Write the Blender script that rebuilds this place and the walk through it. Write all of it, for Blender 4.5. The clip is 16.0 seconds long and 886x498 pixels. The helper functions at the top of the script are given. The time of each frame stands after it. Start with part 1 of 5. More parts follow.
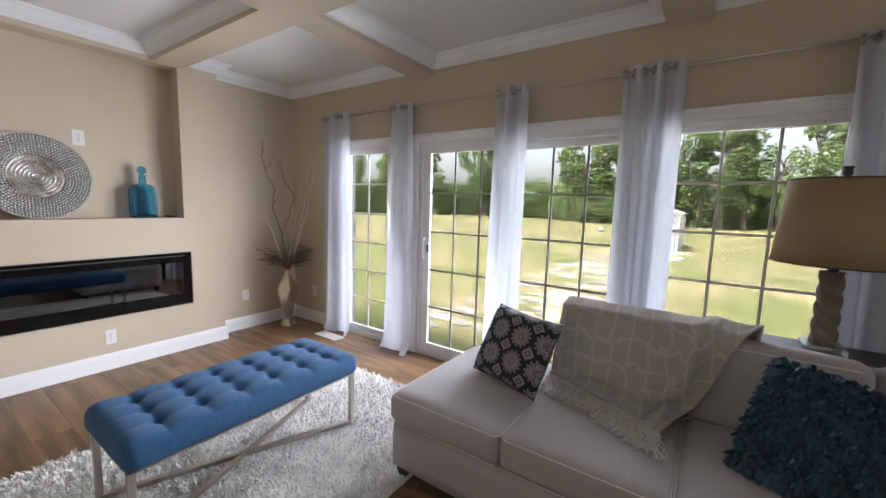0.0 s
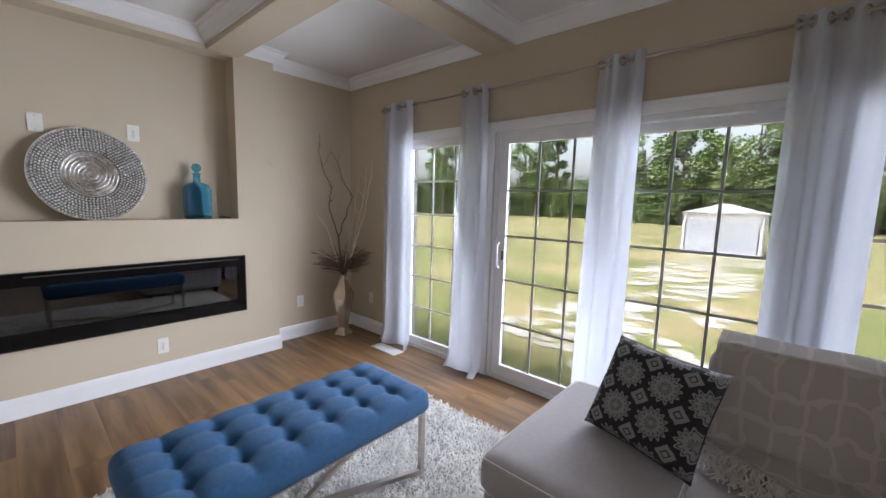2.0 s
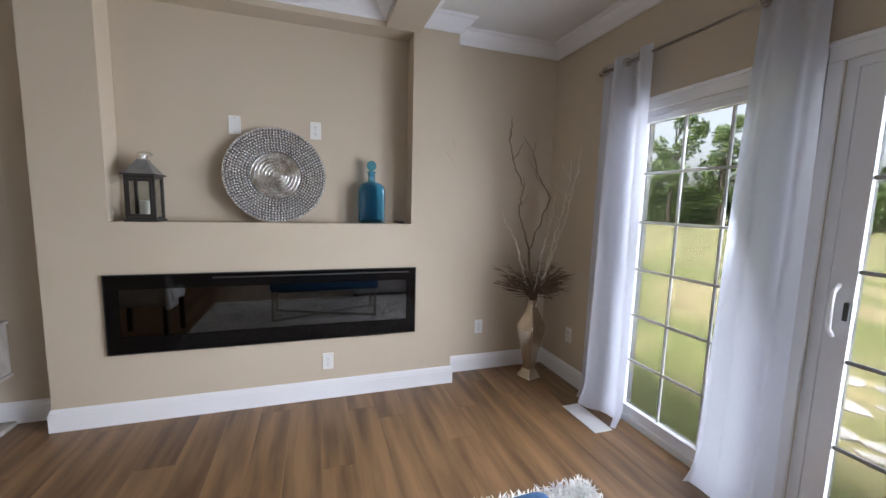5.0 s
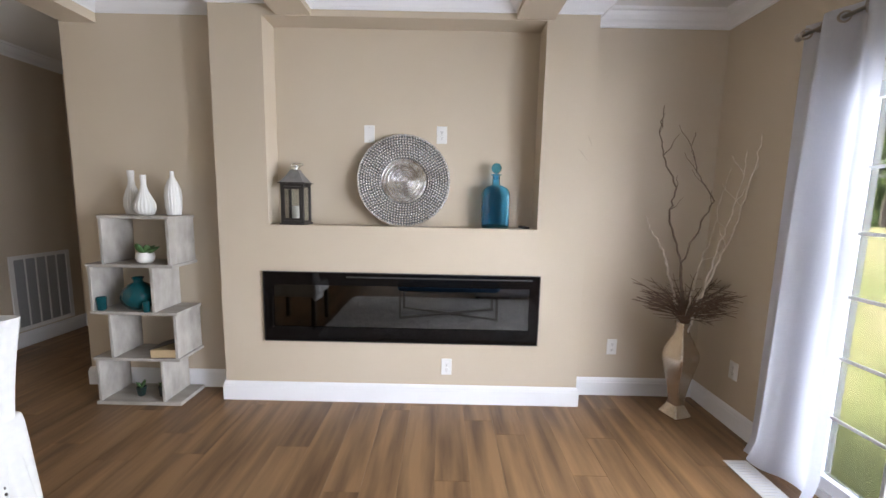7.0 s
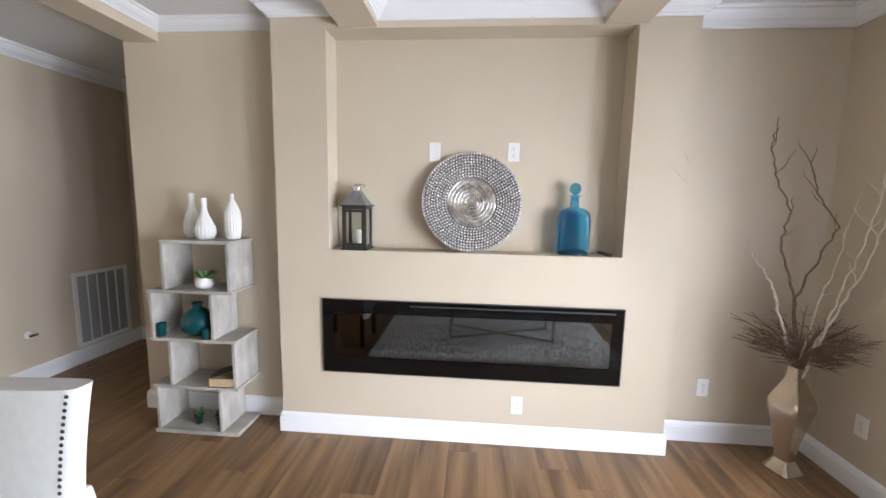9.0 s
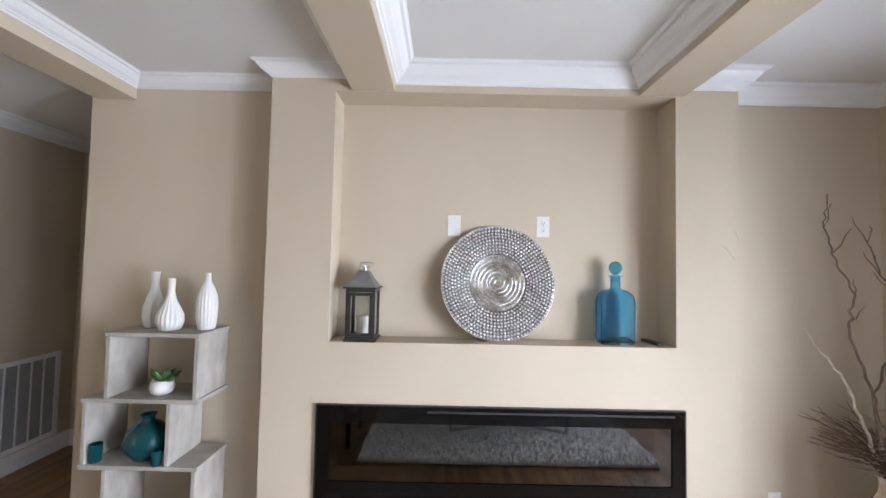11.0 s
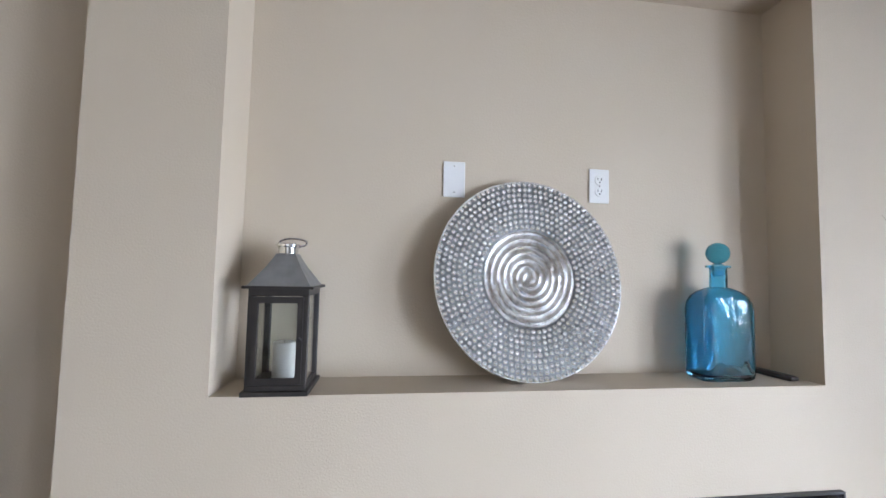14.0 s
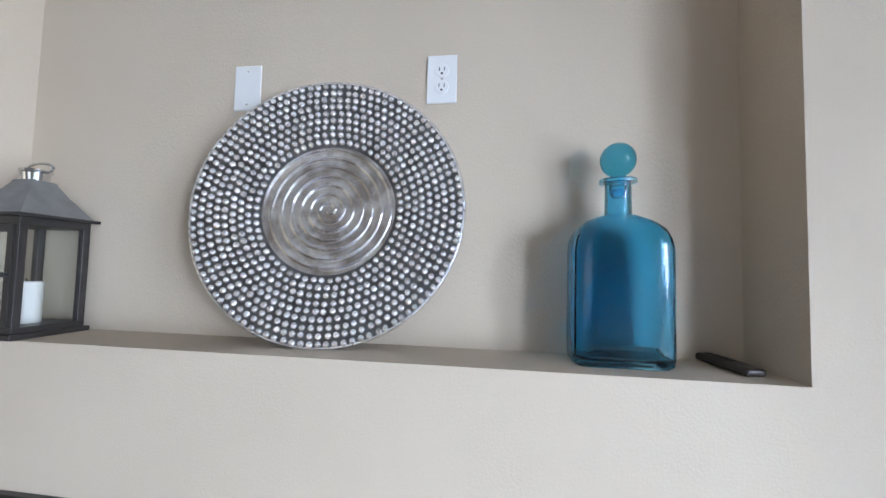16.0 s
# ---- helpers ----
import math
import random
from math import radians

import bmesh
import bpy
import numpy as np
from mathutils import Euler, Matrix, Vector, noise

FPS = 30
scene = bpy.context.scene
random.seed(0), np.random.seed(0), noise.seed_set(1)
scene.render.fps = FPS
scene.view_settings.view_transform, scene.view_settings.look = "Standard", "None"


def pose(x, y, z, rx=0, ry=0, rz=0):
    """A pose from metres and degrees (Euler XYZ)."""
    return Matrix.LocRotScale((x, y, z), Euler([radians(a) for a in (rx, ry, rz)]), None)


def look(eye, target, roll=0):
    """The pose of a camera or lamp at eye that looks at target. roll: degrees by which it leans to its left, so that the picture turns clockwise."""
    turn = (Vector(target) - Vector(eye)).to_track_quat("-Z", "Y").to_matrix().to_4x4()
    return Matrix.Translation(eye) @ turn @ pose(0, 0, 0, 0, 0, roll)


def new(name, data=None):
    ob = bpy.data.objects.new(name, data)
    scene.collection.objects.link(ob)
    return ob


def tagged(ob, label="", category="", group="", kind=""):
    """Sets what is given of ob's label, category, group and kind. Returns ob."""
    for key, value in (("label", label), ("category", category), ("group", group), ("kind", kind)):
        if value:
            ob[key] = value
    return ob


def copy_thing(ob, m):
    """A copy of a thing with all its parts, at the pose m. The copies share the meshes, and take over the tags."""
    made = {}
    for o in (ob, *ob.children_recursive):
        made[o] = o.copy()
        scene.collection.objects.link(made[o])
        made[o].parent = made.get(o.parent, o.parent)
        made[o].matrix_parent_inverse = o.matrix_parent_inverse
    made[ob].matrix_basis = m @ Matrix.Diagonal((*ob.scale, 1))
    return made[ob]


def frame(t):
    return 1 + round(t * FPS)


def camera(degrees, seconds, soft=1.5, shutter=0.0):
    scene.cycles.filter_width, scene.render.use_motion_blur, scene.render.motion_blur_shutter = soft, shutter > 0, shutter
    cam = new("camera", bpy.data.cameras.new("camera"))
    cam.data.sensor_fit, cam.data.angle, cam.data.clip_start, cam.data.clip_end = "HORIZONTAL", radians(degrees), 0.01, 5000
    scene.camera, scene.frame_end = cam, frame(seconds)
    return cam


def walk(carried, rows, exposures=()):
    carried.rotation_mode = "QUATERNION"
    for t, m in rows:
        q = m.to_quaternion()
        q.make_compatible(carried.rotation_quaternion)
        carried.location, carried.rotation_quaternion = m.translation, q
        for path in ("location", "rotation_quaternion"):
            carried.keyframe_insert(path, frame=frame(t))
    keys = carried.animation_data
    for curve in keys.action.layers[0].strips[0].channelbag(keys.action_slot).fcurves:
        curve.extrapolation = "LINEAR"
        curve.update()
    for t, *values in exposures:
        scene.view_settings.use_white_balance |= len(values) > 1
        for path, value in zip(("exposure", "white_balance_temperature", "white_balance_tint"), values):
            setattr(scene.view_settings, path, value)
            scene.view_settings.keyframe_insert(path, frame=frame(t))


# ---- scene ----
import itertools

cam = camera(97.8, 16.0)
PATH = [
    (0, (3.881, -2.697, 1.412), (2.755, -1.061, 1.175), 1.7),
    (0.5, (3.759, -2.553, 1.399), (2.629, -0.922, 1.152), 1.6),
    (1, (3.697, -2.493, 1.392), (2.549, -0.873, 1.151), 1.6),
    (1.5, (3.569, -2.458, 1.394), (2.382, -0.867, 1.15), 1.6),
    (2, (3.418, -2.443, 1.399), (2.102, -0.956, 1.156), 1.6),
    (2.5, (3.275, -2.381, 1.387), (1.855, -0.996, 1.132), 1.5),
    (3, (3.111, -2.227, 1.372), (1.586, -0.958, 1.115), 1.5),
    (3.5, (2.989, -2.136, 1.359), (1.347, -1.021, 1.111), 1.4),
    (6, (2.549, -1.691, 1.38), (0.585, -1.406, 1.133), 1.5),
    (6.5, (2.54, -1.729, 1.402), (0.559, -1.615, 1.148), 1.3),
    (7, (2.52, -1.771, 1.391), (0.535, -1.773, 1.14), 1.2),
    (7.5, (2.507, -1.814, 1.385), (0.524, -1.899, 1.135), 1.1),
    (8, (2.491, -1.856, 1.408), (0.512, -1.994, 1.156), 1.2),
    (8.5, (2.448, -1.943, 1.461), (0.469, -2.09, 1.214), 1.2),
    (9, (2.304, -2.037, 1.523), (0.325, -2.187, 1.274), 1.1),
    (9.5, (2.124, -2.125, 1.608), (0.138, -2.269, 1.429), 1.0),
    (10, (2.029, -2.212, 1.618), (0.034, -2.359, 1.608), 1.1),
    (12.5, (1.652, -2.42, 1.58), (-0.343, -2.307, 1.662), 1.1),
    (13, (1.405, -2.348, 1.566), (-0.589, -2.226, 1.656), 1.1),
    (13.5, (1.186, -2.428, 1.54), (-0.806, -2.273, 1.641), 1.2),
    (14, (1.035, -2.471, 1.531), (-0.946, -2.219, 1.647), 1.2),
    (14.5, (1.018, -2.287, 1.489), (-0.965, -2.048, 1.584), 1.2),
    (15, (0.989, -2.047, 1.45), (-0.999, -1.842, 1.545), 1.3),
    (15.5, (0.855, -1.863, 1.4), (-1.143, -1.852, 1.505), 1.4),
    (16, (0.701, -1.666, 1.382), (-1.277, -1.937, 1.492), 1.4),
]
EXPOSURES = [
    (0, 6.46, 6700, 12),
    (3.5, 6.05, 6350, 12),
    (7, 6.76, 6600, 12),
    (9, 7.08, 6420, 11),
    (12.5, 6.88, 6150, 11),
    (16, 6.76, 5600, 9),
]
walk(cam, [(t, look(eye, target, roll)) for t, eye, target, roll in PATH], EXPOSURES)

# ---- world, sun, exposure ----
world = bpy.data.worlds.new("sky")
scene.world = world
world.use_nodes = True
wn = world.node_tree
sky = wn.nodes.new("ShaderNodeTexSky")
sky.sky_type, sky.sun_disc = "NISHITA", False
sky.sun_elevation, sky.sun_rotation = radians(62), radians(200)
sky.dust_density, sky.air_density = 5.0, 1.0
wn.nodes["Background"].inputs["Strength"].default_value = 0.15
haze = wn.nodes.new("ShaderNodeHueSaturation")
haze.inputs["Saturation"].default_value = 0.45
wn.links.new(sky.outputs[0], haze.inputs["Color"])
wn.links.new(haze.outputs[0], wn.nodes["Background"].inputs["Color"])
sun = new("sun", bpy.data.lights.new("sun", "SUN"))
sun.data.energy, sun.data.angle, sun.data.color = 2.0, radians(14), (1.0, 0.96, 0.90)
sun.matrix_world = look((0, 0, 0), (0.34 * 0.47, 0.94 * 0.47, -0.88))
scene.view_settings.exposure = 1.9


def area(name, loc, target, sx, sy, power, color=(1, 1, 1)):
    d = bpy.data.lights.new(name, "AREA")
    d.shape, d.size, d.size_y, d.energy, d.color = "RECTANGLE", sx, sy, power, color
    o = new(name, d)
    o.matrix_world = look(loc, target)
    return o


# daylight in the openings of the window wall, turned towards the chimney breast
for wx_, ww, sp, pw in ((1.15, 0.62, 155, 0.62), (2.22, 0.42, 135, 0.72), (3.0, 0.60, 120, 0.56), (4.05, 0.60, 110, 0.42)):
    a_ = area("daylight_window", (wx_, 0.30 if wx_ < 2 else 0.50, 1.10), (wx_ - 0.75, -0.85, 0.66), ww, 1.70, pw, (0.88, 0.94, 1.06))
    a_.data.spread = radians(sp)
# added fill lamps before the closed east and south walls, which have no openings
area("fill_east", (6.95, -2.4, 1.45), (0, -2.4, 1.2), 2.6, 1.7, 0.20, (0.95, 0.96, 0.98))
area("fill_south", (3.2, -5.5, 1.45), (3.0, 0, 1.2), 2.2, 1.6, 0.11, (1.0, 0.90, 0.68))


# ---- materials ----
def mat(name, color, rough=0.6, metal=0.0, color2=None, scale=6.0, stretch=(1, 1, 1), detail=4.0, fac=(0.3, 0.7), bump=0.0,
        bscale=60.0, bstretch=(1, 1, 1), per_object=0.0, **extra):
    m = bpy.data.materials.new(name)
    m.use_nodes = True
    nt = m.node_tree
    n, l = nt.nodes, nt.links
    b = n["Principled BSDF"]
    b.inputs["Roughness"].default_value, b.inputs["Metallic"].default_value = rough, metal
    b.inputs["Base Color"].default_value = (*color, 1)
    for k, v in extra.items():
        b.inputs[k.replace("_", " ")].default_value = v
    tc = n.new("ShaderNodeTexCoord")

    def noise_at(s, st, d=4.0):
        mp = n.new("ShaderNodeMapping")
        mp.inputs["Scale"].default_value = st
        l.new(tc.outputs["Object"], mp.inputs["Vector"])
        if per_object:
            oi = n.new("ShaderNodeObjectInfo")
            mu = n.new("ShaderNodeMath")
            mu.operation = "MULTIPLY"
            mu.inputs[1].default_value = 37.0
            l.new(oi.outputs["Random"], mu.inputs[0])
            l.new(mu.outputs[0], mp.inputs["Location"])
        t = n.new("ShaderNodeTexNoise")
        t.inputs["Scale"].default_value, t.inputs["Detail"].default_value = s, d
        l.new(mp.outputs[0], t.inputs["Vector"])
        return t
    if color2:
        t = noise_at(scale, stretch, detail)
        r = n.new("ShaderNodeValToRGB")
        r.color_ramp.elements[0].position, r.color_ramp.elements[1].position = fac
        r.color_ramp.elements[0].color, r.color_ramp.elements[1].color = (*color, 1), (*color2, 1)
        l.new(t.outputs["Fac"], r.inputs[0])
        out = r.outputs[0]
        if per_object:
            oi = n.new("ShaderNodeObjectInfo")
            mr = n.new("ShaderNodeMapRange")
            mr.inputs["To Min"].default_value, mr.inputs["To Max"].default_value = 1 - per_object, 1 + per_object
            l.new(oi.outputs["Random"], mr.inputs["Value"])
            hs = n.new("ShaderNodeHueSaturation")
            l.new(mr.outputs[0], hs.inputs["Value"])
            l.new(out, hs.inputs["Color"])
            out = hs.outputs[0]
        l.new(out, b.inputs["Base Color"])
    if bump:
        t = noise_at(bscale, bstretch)
        bp = n.new("ShaderNodeBump")
        bp.inputs["Strength"].default_value, bp.inputs["Distance"].default_value = bump, 0.01
        l.new(t.outputs["Fac"], bp.inputs["Height"])
        l.new(bp.outputs[0], b.inputs["Normal"])
    return m


M_WALL = mat("wall_paint", (0.50, 0.423, 0.322), 0.75, color2=(0.53, 0.453, 0.35), scale=1.5, bump=0.12, bscale=180)
M_TRIM = mat("white_trim_paint", (0.78, 0.785, 0.80), 0.3, color2=(0.75, 0.755, 0.77), scale=3, bump=0.03)
M_CEIL = mat("ceiling_paint", (0.70, 0.69, 0.675), 0.9, color2=(0.67, 0.66, 0.645), scale=2, bump=0.1, bscale=150)
M_FLOOR = mat("vinyl_plank", (0.105, 0.056, 0.026), 0.40, color2=(0.27, 0.158, 0.076), scale=1.5, stretch=(0.8, 8, 1), detail=8, fac=(0.34, 0.66),
              bump=0.08, bscale=8, bstretch=(2, 60, 1), per_object=0.07)
M_SUB = mat("subfloor", (0.06, 0.035, 0.02), 0.9)
M_VINYL = mat("white_vinyl_frame", (0.72, 0.73, 0.75), 0.35, color2=(0.68, 0.69, 0.71), scale=4)
M_MUNTIN = mat("grey_grille_bar", (0.19, 0.19, 0.185), 0.5)
M_MUNTIN2 = mat("pale_grey_grille_bar", (0.42, 0.42, 0.41), 0.5)
M_BLACK = mat("black_metal", (0.012, 0.012, 0.013), 0.32, color2=(0.02, 0.02, 0.02), scale=20)
M_DARKBOX = mat("firebox_black", (0.02, 0.02, 0.02), 0.7, color2=(0.035, 0.035, 0.035), scale=20)
M_NICKEL = mat("brushed_nickel", (0.52, 0.47, 0.42), 0.34, 1.0, color2=(0.44, 0.4, 0.36), scale=14, stretch=(1, 1, 8))
M_STEEL = mat("polished_steel", (0.7, 0.7, 0.7), 0.15, 1.0)
M_BLUE = mat("blue_upholstery", (0.017, 0.092, 0.225), 0.85, color2=(0.024, 0.118, 0.275), scale=60, bump=0.3, bscale=600, Sheen_Weight=0.1)
M_SOFA = mat("grey_upholstery", (0.385, 0.36, 0.372), 0.9, color2=(0.42, 0.395, 0.405), scale=60, bump=0.15, bscale=700, Sheen_Weight=0.1)
M_PIPING = mat("pale_piping", (0.62, 0.585, 0.55), 0.85)
M_DARKWOOD = mat("dark_wood", (0.02, 0.014, 0.01), 0.4)
M_RUG = mat("shag_wool", (0.86, 0.85, 0.82), 0.95, color2=(0.7, 0.69, 0.67), scale=9, detail=6, fac=(0.35, 0.7), bump=0.4, bscale=160)
M_CURTAIN = mat("sheer_curtain", (0.70, 0.71, 0.75), 0.9, color2=(0.65, 0.66, 0.71), scale=60, stretch=(3, 3, 1), bump=0.2, bscale=400)
M_SHELF = mat("whitewashed_wood", (0.44, 0.41, 0.37), 0.7, color2=(0.27, 0.25, 0.22), scale=4, stretch=(3, 1, 1.5), detail=9, fac=(0.32, 0.72), bump=0.25,
              bscale=12, bstretch=(14, 1, 1))
M_PLATE = mat("white_plastic", (0.70, 0.695, 0.68), 0.3)
M_DARK = mat("dark_slot", (0.02, 0.02, 0.02), 0.6)
M_GRASS = mat("lawn", (0.135, 0.15, 0.048), 0.95, color2=(0.27, 0.225, 0.12), scale=0.5, detail=12, fac=(0.42, 0.62), bump=0.3, bscale=9)
M_STONE = mat("pale_paving", (0.47, 0.46, 0.44), 0.9, color2=(0.32, 0.305, 0.28), scale=2, bump=0.3, bscale=20)
M_LEAF = mat("foliage", (0.13, 0.185, 0.085), 0.7, color2=(0.27, 0.34, 0.17), scale=0.5, detail=6, per_object=0.25)
M_BARK = mat("bark", (0.09, 0.075, 0.06), 0.95, color2=(0.05, 0.04, 0.035), scale=5)
M_SIDING = mat("white_metal_siding", (0.62, 0.62, 0.65), 0.5, color2=(0.57, 0.57, 0.60), scale=1.0)
M_ROLL = mat("pale_grey_metal_door", (0.42, 0.44, 0.50), 0.5, color2=(0.38, 0.40, 0.46), scale=1.0)
M_EXT = mat("outside_siding", (0.45, 0.44, 0.42), 0.8)


def translucent(m, amount, color):
    n, l = m.node_tree.nodes, m.node_tree.links
    b = n["Principled BSDF"]
    t = n.new("ShaderNodeBsdfTranslucent")
    t.inputs[0].default_value = (*color, 1)
    mx = n.new("ShaderNodeMixShader")
    mx.inputs[0].default_value = amount
    l.new(b.outputs[0], mx.inputs[1])
    l.new(t.outputs[0], mx.inputs[2])
    l.new(mx.outputs[0], n["Material Output"].inputs["Surface"])


translucent(M_CURTAIN, 0.55, (0.72, 0.75, 0.85))
translucent(M_LEAF, 0.25, (0.16, 0.28, 0.04))


def pane_glass(name, tint, gloss=0.03):
    m = bpy.data.materials.new(name)
    m.use_nodes = True
    n, l = m.node_tree.nodes, m.node_tree.links
    n.remove(n["Principled BSDF"])
    tr, gl, mx, fr = n.new("ShaderNodeBsdfTransparent"), n.new("ShaderNodeBsdfGlossy"), n.new("ShaderNodeMixShader"), n.new("ShaderNodeMath")
    lw, ad = n.new("ShaderNodeLayerWeight"), n.new("ShaderNodeMath")
    tr.inputs[0].default_value = (*tint, 1)
    gl.inputs["Roughness"].default_value = 0.02
    fr.operation, fr.inputs[1].default_value = "POWER", 4.0
    ad.operation, ad.inputs[1].default_value = "ADD", gloss
    ad.use_clamp = True
    l.new(lw.outputs["Facing"], fr.inputs[0])
    l.new(fr.outputs[0], ad.inputs[0])
    l.new(ad.outputs[0], mx.inputs[0])
    l.new(tr.outputs[0], mx.inputs[1])
    l.new(gl.outputs[0], mx.inputs[2])
    l.new(mx.outputs[0], n["Material Output"].inputs["Surface"])
    return m


M_GLASS = pane_glass("window_glass", (0.165, 0.167, 0.167), 0.005)
M_SMOKE = pane_glass("smoked_glass", (0.24, 0.22, 0.21), 0.145)
M_BOTTLE2 = mat("deep_blue_glass", (0.10, 0.47, 0.68), 0.02, bump=0.25, bscale=18, IOR=1.45, Transmission_Weight=1.0)
M_BOTTLE = mat("blue_glass", (0.31, 0.73, 0.96), 0.03, bump=0.45, bscale=14, IOR=1.48, Transmission_Weight=1.0)
M_CLEAR = pane_glass("clear_glass", (0.93, 0.94, 0.93))

M_TUFT = mat("shag_strands", (0.92, 0.91, 0.88), 0.9, color2=(0.72, 0.71, 0.70), scale=7, detail=5, fac=(0.42, 0.66))
M_TEALFUR = mat("teal_fabric_strips", (0.0015, 0.020, 0.048), 0.38, color2=(0.008, 0.078, 0.145), scale=22, Sheen_Weight=0.12)
M_LAMPWOOD = mat("weathered_grey_wood", (0.21, 0.17, 0.135), 0.75, color2=(0.10, 0.08, 0.063), scale=14, bump=0.3, bscale=60)
M_SHADE = mat("tan_linen", (0.42, 0.31, 0.18), 0.9, color2=(0.38, 0.28, 0.16), scale=200, stretch=(1, 1, 4), bump=0.2, bscale=500)
translucent(M_SHADE, 0.25, (0.5, 0.36, 0.2))
M_BROWNTRIM = mat("brown_trim", (0.07, 0.04, 0.025), 0.6)
M_ACRYL = mat("clear_acrylic", (0.9, 0.92, 0.93), 0.05, IOR=1.45, Transmission_Weight=0.85)
M_GLOSSBLACK = mat("gloss_black_glass", (0.005, 0.0035, 0.003), 0.06, color2=(0.004, 0.004, 0.004), scale=3, Specular_IOR_Level=0.15)
M_CRYSTAL = mat("ember_glass", (0.05, 0.05, 0.05), 0.1)
M_ANTIQUE = mat("antiqued_silver", (0.80, 0.79, 0.77), 0.22, 1.0, color2=(0.42, 0.39, 0.36), scale=22, fac=(0.4, 0.62), bump=0.1, bscale=120)
# plate rim base: shade between the beads is put into this dark colour
M_RIMDARK = mat("darkened_rim_silver", (0.11, 0.11, 0.108), 0.40, 1.0, color2=(0.20, 0.20, 0.197), scale=30)
M_SILVER = mat("hammered_silver", (0.95, 0.95, 0.94), 0.26, 1.0, color2=(0.70, 0.70, 0.70), scale=40, bump=0.05, bscale=200)
M_BRONZE = mat("dark_bronze", (0.018, 0.015, 0.014), 0.45, color2=(0.03, 0.026, 0.023), scale=30, bump=0.05)
M_GREYMETAL = mat("grey_galvanised_metal", (0.22, 0.22, 0.22), 0.45, 0.6, color2=(0.30, 0.30, 0.30), scale=20)
M_WAX = mat("candle_wax", (0.75, 0.73, 0.68), 0.5, color2=(0.70, 0.68, 0.62), scale=20)
M_BOTTLE_IN = M_BOTTLE
M_REMOTE = mat("dark_plastic", (0.03, 0.022, 0.018), 0.35)
M_CHAMPAGNE = mat("champagne_metal", (0.60, 0.52, 0.42), 0.26, 0.9, color2=(0.42, 0.35, 0.27), scale=6, fac=(0.35, 0.7), bump=0.04)
M_TWIG = mat("dark_twig", (0.13, 0.09, 0.06), 0.85, color2=(0.20, 0.15, 0.11), scale=30, bump=0.3)
M_BROWNTWIG = mat("brown_twig", (0.11, 0.065, 0.04), 0.85, color2=(0.18, 0.12, 0.08), scale=40)
M_PALETWIG = mat("pale_twig", (0.72, 0.66, 0.57), 0.8, color2=(0.55, 0.48, 0.40), scale=30, bump=0.2)
M_CERAMIC = mat("white_ceramic", (0.68, 0.665, 0.635), 0.45, color2=(0.62, 0.605, 0.58), scale=12)
M_SUCC = mat("succulent_green", (0.035, 0.085, 0.025), 0.5, color2=(0.06, 0.14, 0.04), scale=30)
M_TEALGLAZE = mat("teal_glaze", (0.002, 0.036, 0.042), 0.12, color2=(0.004, 0.055, 0.062), scale=8)
M_SCUFF = mat("scuffed_paint", (0.34, 0.29, 0.235), 0.8)
M_TEALDARK = mat("black_green_glaze", (0.008, 0.02, 0.018), 0.3)
M_PAGES = mat("book_pages", (0.50, 0.38, 0.22), 0.8, color2=(0.42, 0.31, 0.17), scale=20, stretch=(1, 1, 30))
M_GRILLE = mat("grille_grey", (0.33, 0.33, 0.335), 0.5)
M_CHAIR = mat("white_linen_upholstery", (0.58, 0.58, 0.56), 0.9, color2=(0.54, 0.54, 0.52), scale=40, bump=0.2, bscale=500)
M_NAIL = mat("dark_nickel_nail", (0.10, 0.09, 0.08), 0.3, 0.9)
M_SEQUIN = mat("silver_sequins", (0.30, 0.31, 0.33), 0.3, 0.5, color2=(0.62, 0.64, 0.66), scale=45, detail=3, fac=(0.45, 0.6), bump=0.6, bscale=140)


